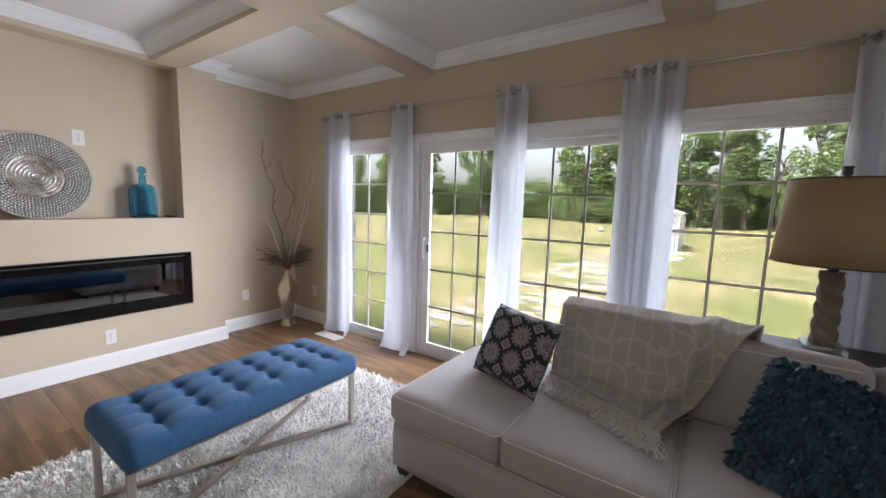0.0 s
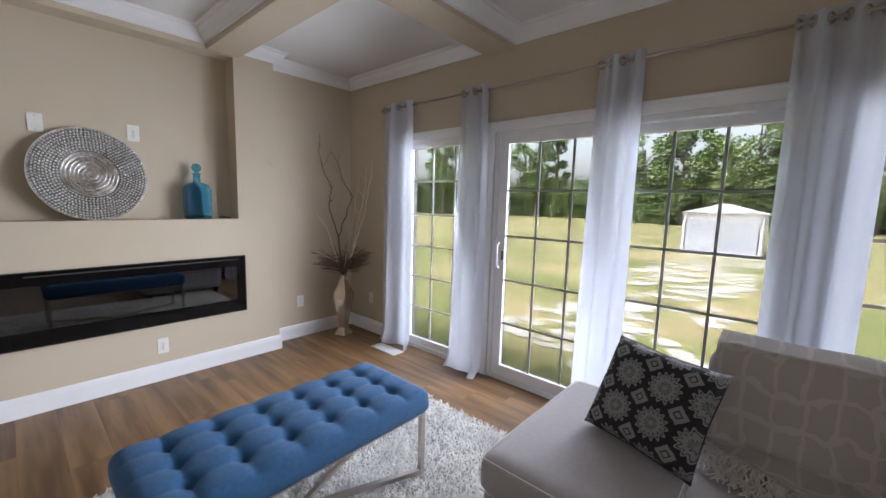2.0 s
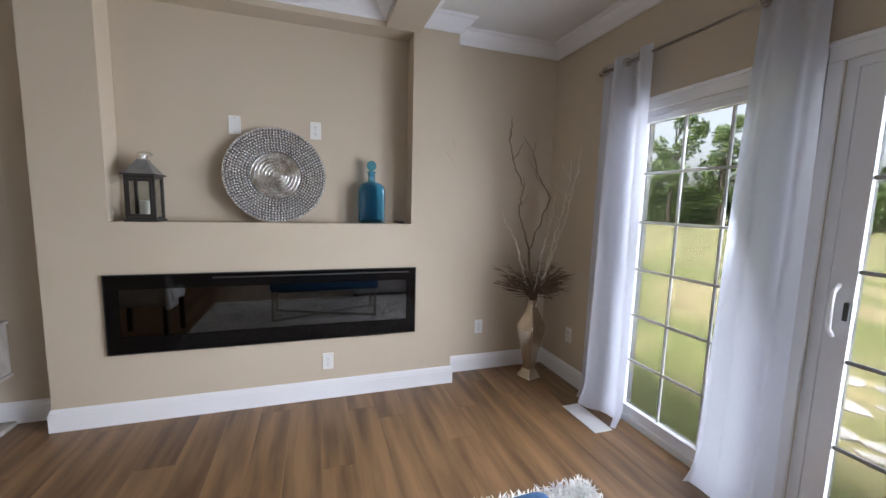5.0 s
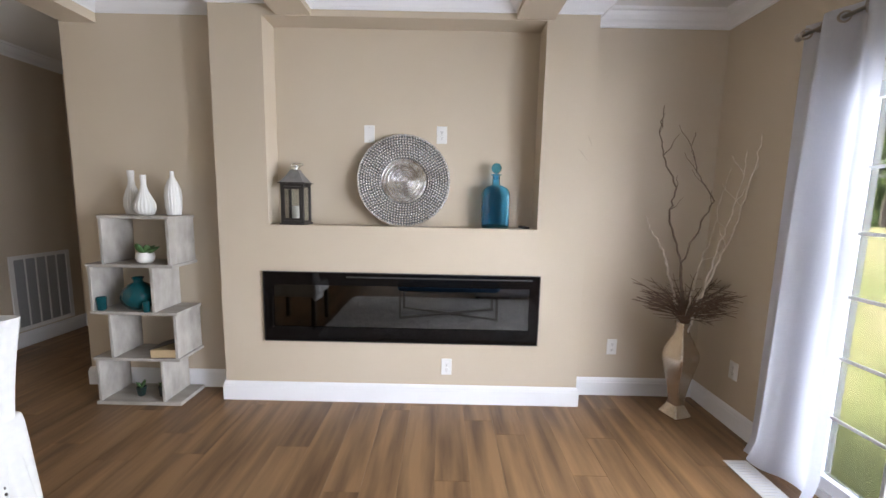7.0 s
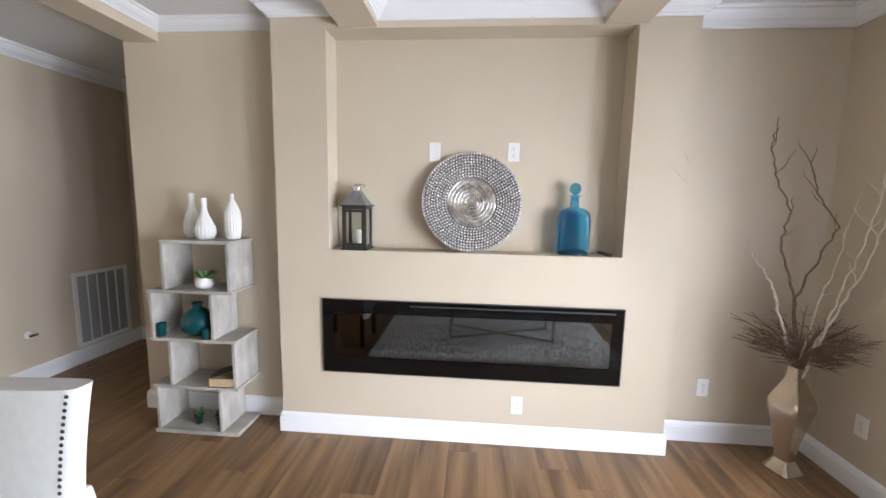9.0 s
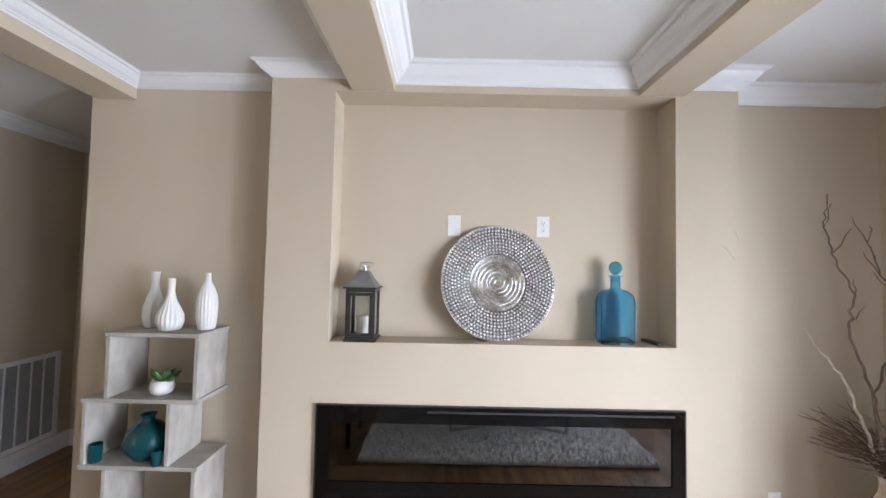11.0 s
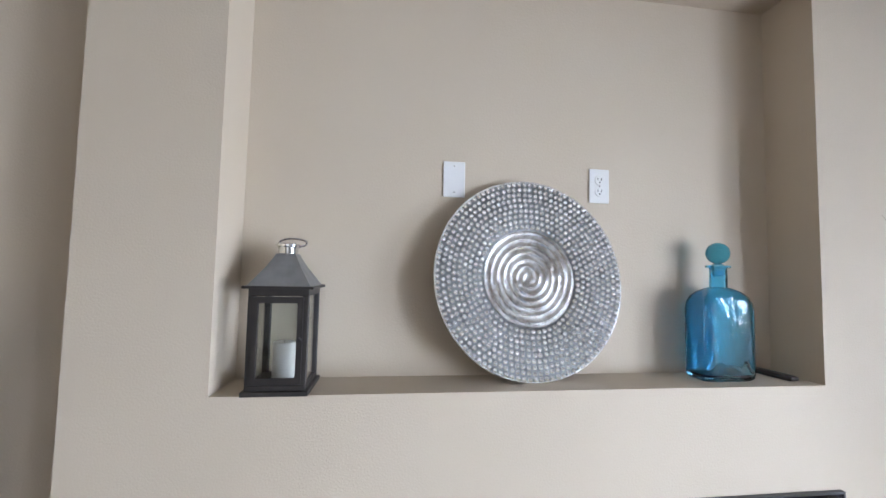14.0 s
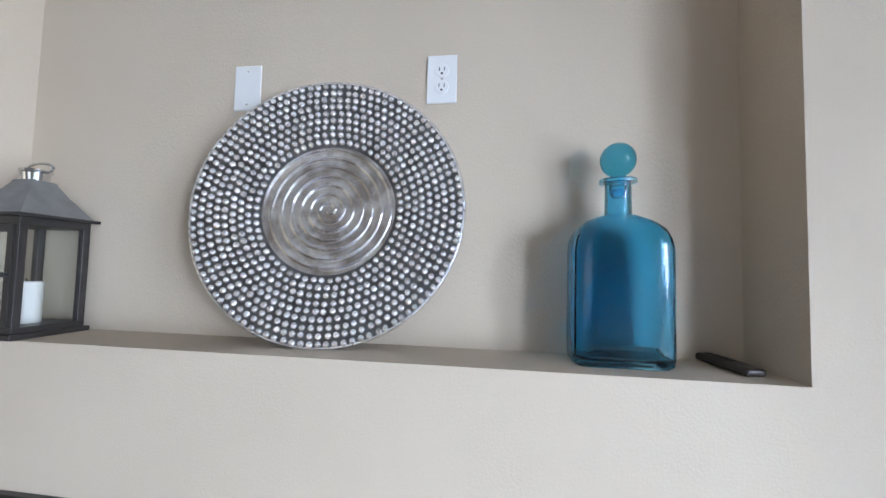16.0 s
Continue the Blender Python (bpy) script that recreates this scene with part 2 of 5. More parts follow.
def patterned(name, a, b, cells, kind):
    """Woven lattice or diamond motifs from plain arithmetic on the object's own coordinates."""
    m = mat(name, a, 0.9, bump=0.25, bscale=450)
    n, l = m.node_tree.nodes, m.node_tree.links
    tc, sp = n.new("ShaderNodeTexCoord"), n.new("ShaderNodeSeparateXYZ")
    ns = n.new("ShaderNodeTexNoise")
    ns.inputs["Scale"].default_value = 9.0 if kind == "lattice" else 22.0
    vm, ad = n.new("ShaderNodeVectorMath"), n.new("ShaderNodeVectorMath")
    vm.operation, ad.operation = "SCALE", "ADD"
    vm.inputs["Scale"].default_value = 0.075 if kind == "lattice" else 0.014
    l.new(tc.outputs["Object"], ns.inputs["Vector"])
    l.new(ns.outputs["Color"], vm.inputs[0])
    l.new(tc.outputs["Object"], ad.inputs[0])
    l.new(vm.outputs[0], ad.inputs[1])
    l.new(ad.outputs[0], sp.inputs[0])

    def op(kind_, x, y=None, c=False):
        k = n.new("ShaderNodeMath")
        k.operation, k.use_clamp = kind_, c
        for i, v in enumerate((x, y)):
            if v is None:
                continue
            if isinstance(v, (int, float)):
                k.inputs[i].default_value = v
            else:
                l.new(v, k.inputs[i])
        return k.outputs[0]
    X = op("MULTIPLY", sp.outputs[0], cells)
    Z = op("MULTIPLY", sp.outputs[2] if kind == "ikat" else op("SUBTRACT", sp.outputs[2], sp.outputs[1]), cells)
    if kind == "ikat":
        # scalloped medallions on a grid, small pierced diamonds between them
        u, v = op("SUBTRACT", op("FRACT", X), 0.5), op("SUBTRACT", op("FRACT", Z), 0.5)
        rad = op("SQRT", op("ADD", op("MULTIPLY", u, u), op("MULTIPLY", v, v)))
        lobes = op("SINE", op("MULTIPLY", op("ARCTAN2", v, u), 14.0))
        rim = op("ADD", 0.385, op("MULTIPLY", lobes, 0.05))
        medal = op("LESS_THAN", rad, rim)
        line = op("LESS_THAN", op("ABSOLUTE", op("SUBTRACT", op("SUBTRACT", rim, rad), 0.075)), 0.016)
        heart = op("LESS_THAN", op("ABSOLUTE", op("SUBTRACT", rad, op("ADD", 0.12, op("MULTIPLY", lobes, 0.04)))), 0.022)
        p, q = op("ABSOLUTE", op("SUBTRACT", op("FRACT", op("ADD", X, 0.5)), 0.5)), op("ABSOLUTE", op("SUBTRACT", op("FRACT", op("ADD", Z, 0.5)), 0.5))
        d = op("ADD", p, q)
        diamond = op("MULTIPLY", op("LESS_THAN", d, 0.25), op("GREATER_THAN", op("ABSOLUTE", op("SUBTRACT", d, 0.10)), 0.02))
        f = op("MULTIPLY", medal, op("SUBTRACT", 1.0, op("MULTIPLY", op("MAXIMUM", line, heart), 0.85)))
        f = op("MAXIMUM", f, diamond)
    else:
        fx = op("ABSOLUTE", op("SUBTRACT", op("FRACT", X), 0.5))
        fz = op("ABSOLUTE", op("SUBTRACT", op("FRACT", Z), 0.5))
        f = op("MULTIPLY", op("GREATER_THAN", op("MAXIMUM", fx, fz), 0.42), 0.8)
    mx = n.new("ShaderNodeMix")
    mx.data_type = "RGBA"
    l.new(f, mx.inputs["Factor"])
    mx.inputs["A"].default_value, mx.inputs["B"].default_value = (*a, 1), (*b, 1)
    l.new(mx.outputs["Result"], n["Principled BSDF"].inputs["Base Color"])
    return m


M_IKAT = patterned("black_grey_motifs", (0.020, 0.020, 0.026), (0.25, 0.25, 0.26), 7.4, "ikat")
M_THROW = patterned("cream_lattice", (0.42, 0.395, 0.38), (0.52, 0.50, 0.48), 12.0, "lattice")


# ---- builders ----
def box(bm, x0, y0, z0, x1, y1, z1):
    vs = [bm.verts.new(p) for p in itertools.product((x0, x1), (y0, y1), (z0, z1))]
    for f in ((0, 1, 3, 2), (4, 6, 7, 5), (0, 4, 5, 1), (2, 3, 7, 6), (0, 2, 6, 4), (1, 5, 7, 3)):
        bm.faces.new([vs[i] for i in f])
    return vs


def bevelled(bm, w, seg=2):
    bmesh.ops.bevel(bm, geom=list(bm.edges), offset=w, segments=seg, affect="EDGES", profile=0.5)
    return bm


def bbox(x0, y0, z0, x1, y1, z1, w=0.003, seg=2):
    bm = bmesh.new()
    box(bm, x0, y0, z0, x1, y1, z1)
    return bevelled(bm, w, seg) if w else bm


def lathe(bm, profile, seg=32, centre=(0, 0), flutes=0, depth=0.0, zr=(0, 1)):
    rings = []
    for r, z in profile:
        ring = []
        for i in range(seg):
            a = 2 * math.pi * i / seg
            rr = r
            if flutes and zr[0] < z < zr[1]:
                rr = r * (1 - depth * (1 - abs(math.cos(a * flutes / 2))))
            ring.append(bm.verts.new((centre[0] + rr * math.cos(a), centre[1] + rr * math.sin(a), z)))
        rings.append(ring)
    for a, b in zip(rings, rings[1:]):
        for i in range(seg):
            j = (i + 1) % seg
            bm.faces.new((a[i], a[j], b[j], b[i]))
    bm.faces.new(rings[0][::-1])
    bm.faces.new(rings[-1])
    return bm


def tube(bm, pts, radii, seg=8):
    pts = [Vector(p) for p in pts]
    if not hasattr(radii, "__len__"):
        radii = [radii] * len(pts)
    rings, up = [], Vector((0.3, 0.2, 1)).normalized()
    for i, p in enumerate(pts):
        d = (pts[min(i + 1, len(pts) - 1)] - pts[max(i - 1, 0)]).normalized()
        side = d.cross(up)
        if side.length < 0.05:
            side = d.cross(Vector((1, 0, 0)))
        side.normalize()
        other = d.cross(side)
        rings.append([bm.verts.new(p + (side * math.cos(2 * math.pi * k / seg) + other * math.sin(2 * math.pi * k / seg)) * radii[i]) for k in range(seg)])
    for a, b in zip(rings, rings[1:]):
        for i in range(seg):
            j = (i + 1) % seg
            bm.faces.new((a[i], b[i], b[j], a[j]))
    bm.faces.new(rings[0])
    bm.faces.new(rings[-1][::-1])
    return bm


def bar(bm, a, b, w, h):
    a, b = Vector(a), Vector(b)
    d = (b - a).normalized()
    s = d.cross(Vector((0, 0, 1)))
    s = s.normalized() if s.length > 0.01 else Vector((1, 0, 0))
    u = s.cross(d)
    q = [[bm.verts.new(p + s * w / 2 * i + u * h / 2 * j) for i, j in ((-1, -1), (1, -1), (1, 1), (-1, 1))] for p in (a, b)]
    for i in range(4):
        j = (i + 1) % 4
        bm.faces.new((q[0][i], q[0][j], q[1][j], q[1][i]))
    bm.faces.new(q[0][::-1])
    bm.faces.new(q[1])
    return bm


def part(name, bm, material, parent, label="", smooth=None, kind=""):
    if isinstance(bm, bmesh.types.BMesh):
        bmesh.ops.recalc_face_normals(bm, faces=bm.faces)
        me = bpy.data.meshes.new(name)
        bm.to_mesh(me)
        bm.free()
        if smooth:
            me.shade_smooth()
            if smooth is not True:
                me.set_sharp_from_angle(angle=radians(smooth))
        me.materials.append(material)
    else:
        me = bm
    o = new(name, me)
    o.parent = parent
    return tagged(o, label=label, kind=kind)


def thing(name, label, category, m=None, group=""):
    o = new(name)
    o.empty_display_size = 0.1
    if m is not None:
        o.matrix_world = m
    return tagged(o, label, category, group)


def structure(name, bm, material, label="", smooth=None):
    return part(name, bm, material, None, label, smooth, "structure")


def grid_surface(bm, nu, nv, f, closed_u=False):
    vs = [[bm.verts.new(f(i / (nu if closed_u else nu - 1), j / (nv - 1))) for i in range(nu)] for j in range(nv)]
    for j in range(nv - 1):
        for i in range(nu if closed_u else nu - 1):
            k = (i + 1) % nu
            bm.faces.new((vs[j][i], vs[j][k], vs[j + 1][k], vs[j + 1][i]))
    return vs


def holed(us, vs, solid, w0, w1, place):
    """A slab with openings as one closed skin: us, vs are the grid lines, solid(i, j) tells the full cells."""
    bm, cache = bmesh.new(), {}

    def v_(i, j, k):
        if (i, j, k) not in cache:
            cache[i, j, k] = bm.verts.new(place(us[i], vs[j], (w0, w1)[k]))
        return cache[i, j, k]
    nu, nv = len(us) - 1, len(vs) - 1
    full = lambda i, j: 0 <= i < nu and 0 <= j < nv and solid(i, j)
    for i in range(nu):
        for j in range(nv):
            if not full(i, j):
                continue
            bm.faces.new([v_(a, b, 0) for a, b in ((i, j), (i + 1, j), (i + 1, j + 1), (i, j + 1))])
            bm.faces.new([v_(a, b, 1) for a, b in ((i, j), (i, j + 1), (i + 1, j + 1), (i + 1, j))])
            for di, dj, a, b in ((-1, 0, (i, j), (i, j + 1)), (1, 0, (i + 1, j), (i + 1, j + 1)), (0, -1, (i, j), (i + 1, j)), (0, 1, (i, j + 1), (i + 1, j + 1))):
                if not full(i + di, j + dj):
                    bm.faces.new((v_(*a, 0), v_(*b, 0), v_(*b, 1), v_(*a, 1)))
    return bm


# ---- plan (metres) ----
WY, REC, FACE = 0.07, -0.17, 0.0        # window wall, recessed wall, chimney breast
CEIL, BEAM, CROWN = 2.62, 2.497, 2.53
BY0, BY1 = -3.245, -0.84                 # chimney breast
NY0, NY1, NZ0, NZ1 = -2.915, -1.163, 1.21, 2.492
FY0, FY1, FZ0, FZ1 = -2.958, -1.128, 0.43, 0.90
EAST, SOUTH, HALL = 7.0, -5.53, -1.42

# ---- structure ----
wx = [HALL - 0.12, 0.70, 1.60, 1.70, 3.50, 3.60, 4.50, EAST + 0.12]
bm = holed(wx, [-0.1, -0.004, 1.93, CEIL + 0.1], lambda i, j: j != 1 or i % 2 == 0, WY, WY + 0.16, lambda u, v, w: (u, w, v))
structure("wall_north", bm, M_WALL, "tan painted wall holding the windows and sliding door")
bm = bmesh.new()
box(bm, REC - 0.12, -4.325, 0, REC, WY, CEIL)
structure("wall_west", bm, M_WALL, "tan painted wall beside the chimney breast")
bm = holed([BY0, FY0 + 0.006, NY0, NY1, FY1 - 0.006, BY1], [0, FZ0 + 0.006, FZ1 - 0.006, NZ0, NZ1, CEIL],
           lambda i, j: not (j == 1 and 0 < i < 4) and not (j == 3 and i == 2), REC, FACE, lambda u, v, w: (w, u, v))
structure("chimney_breast", bm, M_WALL, "tan painted chimney breast with a deep display niche")
bm = bmesh.new()
box(bm, HALL - 0.12, SOUTH, 0, HALL, WY, CEIL)
structure("wall_hall", bm, M_WALL, "tan painted hall wall")
bm = bmesh.new()
box(bm, HALL - 0.12, SOUTH - 0.12, 0, EAST + 0.12, SOUTH, CEIL)
structure("wall_south", bm, M_WALL, "tan painted wall with return air grille")
bm = bmesh.new()
box(bm, EAST, SOUTH, 0, EAST + 0.12, WY, CEIL)
structure("wall_east", bm, M_WALL, "tan painted wall")
structure("ceiling", bbox(HALL - 0.12, SOUTH - 0.12, CEIL, EAST + 0.12, WY, CEIL + 0.1, 0), M_CEIL, "flat white painted coffered ceiling")
floor = structure("floor", bbox(HALL - 0.12, SOUTH - 0.12, -0.1, EAST + 0.12, WY, -0.006, 0), M_SUB, "brown wood-look vinyl plank floor")

BX = ((1.60, 1.83), (3.56, 3.79), (5.52, 5.75))
BYS = ((-1.35, -1.12), (-2.83, -2.61), (-4.30, -4.08))
for y0, y1 in BYS:
    bm = bmesh.new()
    box(bm, (REC if y0 < -4 else FACE), y0, BEAM, EAST, y1, CEIL)
    structure("beam", bm, M_WALL, "tan painted ceiling beam")
for x0, x1 in BX:
    bm = bmesh.new()
    ys = [WY] + [v for y0, y1 in BYS for v in (y1, y0)]
    for a, b in zip(ys[0::2], ys[1::2]):
        box(bm, x0, b, BEAM, x1, a, CEIL)
    structure("beam", bm, M_WALL, "tan painted ceiling cross beam")

CROWN_P = [(0.0, CROWN), (0.010, CROWN), (0.014, CROWN + 0.010), (0.022, CROWN + 0.014), (0.030, CROWN + 0.022), (0.048, CROWN + 0.034), (0.066, CROWN + 0.054),
           (0.078, CROWN + 0.072), (0.092, CROWN + 0.076), (0.096, CROWN + 0.084), (0.104, CEIL)]
SLIM_P = [(u * 0.8, CEIL - (CEIL - z) * 0.7) for u, z in CROWN_P]
BASE_P = [(0.016, 0.0), (0.016, 0.096), (0.013, 0.104), (0.013, 0.112), (0.008, 0.124), (0.004, 0.130), (0.0, 0.132)]


def moulding(name, pts, profile, closed, label):
    """A profile carried round a right-angled line, its inner side on the line's left."""
    pts = [Vector((*p, 0)) for p in pts]
    n = len(pts)
    bm, rows = bmesh.new(), []
    for i, p in enumerate(pts):
        off = Vector((0, 0, 0))
        for a, b in ((pts[i - 1], p), (p, pts[(i + 1) % n])):
            if closed or not (a is pts[-1] and i == 0) and not (b is pts[0] and i == n - 1):
                d = (b - a).normalized()
                off += Vector((-d.y, d.x, 0))
        rows.append([bm.verts.new(p + off * u + Vector((0, 0, z))) for u, z in profile])
    for i in range(n if closed else n - 1):
        a, b = rows[i], rows[(i + 1) % n]
        for j in range(len(profile) - 1):
            bm.faces.new((a[j], b[j], b[j + 1], a[j + 1]))
    if not closed:
        for r in (rows[0], rows[-1]):
            bm.faces.new(r)
    return structure(name, bm, M_TRIM, label)


cols = [(FACE, 1.60), (1.83, 3.56), (3.79, 5.52), (5.75, EAST)]
rws = [(-1.12, WY), (-2.61, -1.35), (-4.08, -2.83)]
for ci, (x0, x1) in enumerate(cols):
    for ri, (y0, y1) in enumerate(rws):
        if ci == 0 and ri == 0:
            pts = [(FACE, y0), (x1, y0), (x1, y1), (REC, y1), (REC, BY1), (FACE, BY1)]
        elif ci == 0 and ri == 2:
            pts = [(REC, y0), (x1, y0), (x1, y1), (FACE, y1), (FACE, BY0), (REC, BY0)]
        else:
            pts = [(x0, y0), (x1, y0), (x1, y1), (x0, y1)]
        moulding("crown_moulding", pts, SLIM_P if ci == 0 and ri == 2 else CROWN_P, True, "white crown moulding round a ceiling coffer")
moulding("crown_moulding", [(HALL, SOUTH), (EAST, SOUTH), (EAST, -4.30), (REC, -4.30), (REC, -4.325), (REC - 0.12, -4.325), (REC - 0.12, WY), (HALL, WY)], CROWN_P, True,
         "white crown moulding along the hall")

B = lambda *p: moulding("baseboard", p, BASE_P, False, "white painted baseboard")
B((EAST, WY), (4.57, WY))
B((0.63, WY), (REC, WY), (REC, BY1), (FACE, BY1), (FACE, BY0), (REC, BY0), (REC, -4.325), (REC - 0.12, -4.325), (REC - 0.12, WY))
B((HALL, WY), (HALL, SOUTH), (EAST, SOUTH), (EAST, WY))


# ---- windows and sliding door ----
def muntins(parent, x0, x1, z0, z1, nx, nz, y, w=0.016, m=None):
    for i in range(1, nx):
        x = x0 + (x1 - x0) * i / nx
        part("muntin", bbox(x - w / 2, y, z0, x + w / 2, y + 0.012, z1, 0.002, 1), m or M_MUNTIN, parent)
    for j in range(1, nz):
        z = z0 + (z1 - z0) * j / nz
        part("muntin", bbox(x0, y - 0.003, z - w / 2, x1, y + 0.010, z + w / 2, 0.002, 1), m or M_MUNTIN, parent)


def ring(x0, x1, z0, z1, y0, y1, l, r, t, b):
    bm = bmesh.new()
    box(bm, x0, y0, z0, x0 + l, y1, z1)
    box(bm, x1 - r, y0, z0, x1, y1, z1)
    box(bm, x0 + l, y0, z1 - t, x1 - r, y1, z1)
    box(bm, x0 + l, y0, z0, x1 - r, y1, z0 + b)
    return bm


def casing(x0, x1, top, parent, l=0.07, r=0.07):
    for a, b in ((x0 - l, x0), (x1, x1 + r)):
        part("casing", bbox(a, WY - 0.018, 0.002, b, WY - 0.001, top, 0.003, 1), M_TRIM, parent)
    part("casing", bbox(x0 - l, WY - 0.018, top, x1 + r, WY - 0.001, top + 0.07, 0.003, 1), M_TRIM, parent)
    part("casing", bbox(x0 - l - 0.001, WY - 0.026, top + 0.055, x1 + r + 0.001, WY - 0.001, top + 0.075, 0.004, 1), M_TRIM, parent)


def picture_window(name, x0, x1, g0, g1, l, r):
    w = tagged(new(name), "tall white vinyl window with grey grilles reaching the floor", kind="structure")
    casing(x0, x1, 1.93, w, l, r)
    part("window_frame", ring(x0, x1, 0.0, 1.93, WY + 0.004, WY + 0.12, g0 - x0 - 0.03, x1 - g1 - 0.03, 0.03, 0.04), M_VINYL, w)
    part("window_sash", ring(g0 - 0.03, g1 + 0.03, 0.04, 1.90, WY + 0.02, WY + 0.07, 0.03, 0.03, 0.03, 0.06), M_VINYL, w)
    pane = part("pane", bbox(g0, WY + 0.052, 0.10, g1, WY + 0.056, 1.87, 0), M_GLASS, w)
    pane.visible_shadow = False
    muntins(w, g0, g1, 0.10, 1.87, 3, 6, WY + 0.036, 0.016, M_MUNTIN2)
    return w


picture_window("window_1", 0.70, 1.60, 0.765, 1.53, 0.07, 0.048)
picture_window("window_2", 3.60, 4.50, 3.645, 4.41, 0.048, 0.07)

door = tagged(new("door_1"), "white sliding patio door with grey grilles, closed", kind="structure")
casing(1.70, 3.50, 1.93, door, 0.048, 0.048)
part("door_frame", ring(1.70, 3.50, 0.0, 1.93, WY + 0.004, WY + 0.14, 0.039, 0.039, 0.034, 0.034), M_VINYL, door)
leaf = part("door_leaf", ring(1.737, 2.635, 0.032, 1.898, WY + 0.012, WY + 0.055, 0.078, 0.07, 0.058, 0.088), M_VINYL, door, "white sliding door leaf")
p1 = part("pane", bbox(1.815, WY + 0.034, 0.12, 2.565, WY + 0.038, 1.84, 0), M_GLASS, leaf)
p1.visible_shadow = False
muntins(leaf, 1.815, 2.565, 0.12, 1.84, 3, 5, WY + 0.02)
bm = bmesh.new()
tube(bm, [(1.775, WY - 0.002, 0.90), (1.775, WY - 0.032, 0.93), (1.775, WY - 0.036, 1.0), (1.775, WY - 0.032, 1.07), (1.775, WY - 0.002, 1.10)], 0.008)
part("door_handle", bm, M_TRIM, leaf, "white pull handle", True)
part("door_latch", bbox(1.795, WY - 0.004, 0.965, 1.812, WY + 0.014, 1.035, 0.002, 1), M_DARK, leaf, "black latch")
fixed = part("fixed_panel", ring(2.565, 3.463, 0.032, 1.898, WY + 0.075, WY + 0.118, 0.07, 0.078, 0.058, 0.088), M_VINYL, door, "white fixed door panel")
p2 = part("pane", bbox(2.635, WY + 0.096, 0.12, 3.385, WY + 0.10, 1.84, 0), M_GLASS, fixed)
p2.visible_shadow = False
muntins(fixed, 2.635, 3.385, 0.12, 1.84, 3, 5, WY + 0.08)

# ---- outdoors ----
GROUND = -0.45
bm = bmesh.new()


def ground_z(x, y):
    return GROUND + 0.05 * noise.noise(Vector((x * 0.25, y * 0.25, 3))) + 0.10 * noise.noise(Vector((x * 0.05, y * 0.05, 7)))


grid_surface(bm, 90, 90, lambda u, v: ((u * 2 - 1) ** 3 * 900, WY + 0.2 + v ** 3 * 900, ground_z((u * 2 - 1) ** 3 * 900, WY + 0.2 + v ** 3 * 900)))
structure("ground", bm, M_GRASS, "patchy yellow-green mown lawn", True)


def slab(x, y, w, d, a):
    bm = bmesh.new()
    k = 9
    top, bot = [], []
    for i in range(k):
        t = 2 * math.pi * i / k
        r = random.uniform(0.75, 1.0)
        px, py = w / 2 * r * math.cos(t), d / 2 * r * math.sin(t)
        top.append(bm.verts.new((px, py, 0.0)))
        bot.append(bm.verts.new((px * 1.03, py * 1.03, -0.12)))
    bm.faces.new(top)
    for i in range(k):
        j = (i + 1) % k
        bm.faces.new((bot[i], bot[j], top[j], top[i]))
    o = part("paving_slab", bm, M_STONE, path)
    o.location, o.rotation_euler = (x, y, ground_z(x, y) + 0.018), (0, 0, a)


path = tagged(new("path"), "broken pale stone slabs set loosely in the lawn", kind="structure")
for i in range(175):
    y = 1.7 + 14.0 * random.random()
    x = 1.55 + 0.02 * (y - 8) + random.uniform(-1.35, 1.35)
    slab(x, y, random.uniform(0.3, 0.8), random.uniform(0.15, 0.4), random.uniform(-0.3, 0.3))

shed = thing("garden_shed", "white metal shed with a wide roll-up door on the lawn", "shed", pose(0.02, 17.1, GROUND - 0.05))
part("wall", ring(0, 2.75, 0, 1.75, 0, 4.2, 0.10, 0.10, 0.03, 0.05), M_SIDING, shed)
part("wall", bbox(0.1, 4.1, 0.05, 2.65, 4.2, 1.72, 0), M_SIDING, shed)
part("wall", bbox(0.1, 0.0, 1.42, 2.65, 0.06, 1.72, 0), M_SIDING, shed)
bm = bmesh.new()
v = [bm.verts.new(p) for p in ((-0.1, -0.12, 1.74), (1.375, -0.12, 2.14), (2.85, -0.12, 1.74), (-0.1, 4.3, 1.74), (1.375, 4.3, 2.14), (2.85, 4.3, 1.74))]
for f in ((0, 1, 4, 3), (1, 2, 5, 4), (0, 2, 1), (3, 4, 5), (0, 3, 5, 2)):
    bm.faces.new([v[i] for i in f])
part("roof", bm, M_SIDING, shed)
bm = bmesh.new()
for i in range(12):
    box(bm, 0.14, 0.02 + 0.01 * (i % 2), 0.06 + 0.113 * i, 2.61, 0.05, 0.06 + 0.113 * (i + 1) - 0.008)
part("rollup_door", bm, M_ROLL, shed, "pale grey ribbed roll-up door")
slabd = bbox(-0.4, -1.0, -0.05, 3.2, 0.0, 0.06, 0.01)
part("threshold_slab", slabd, M_STONE, shed, "dark concrete apron")


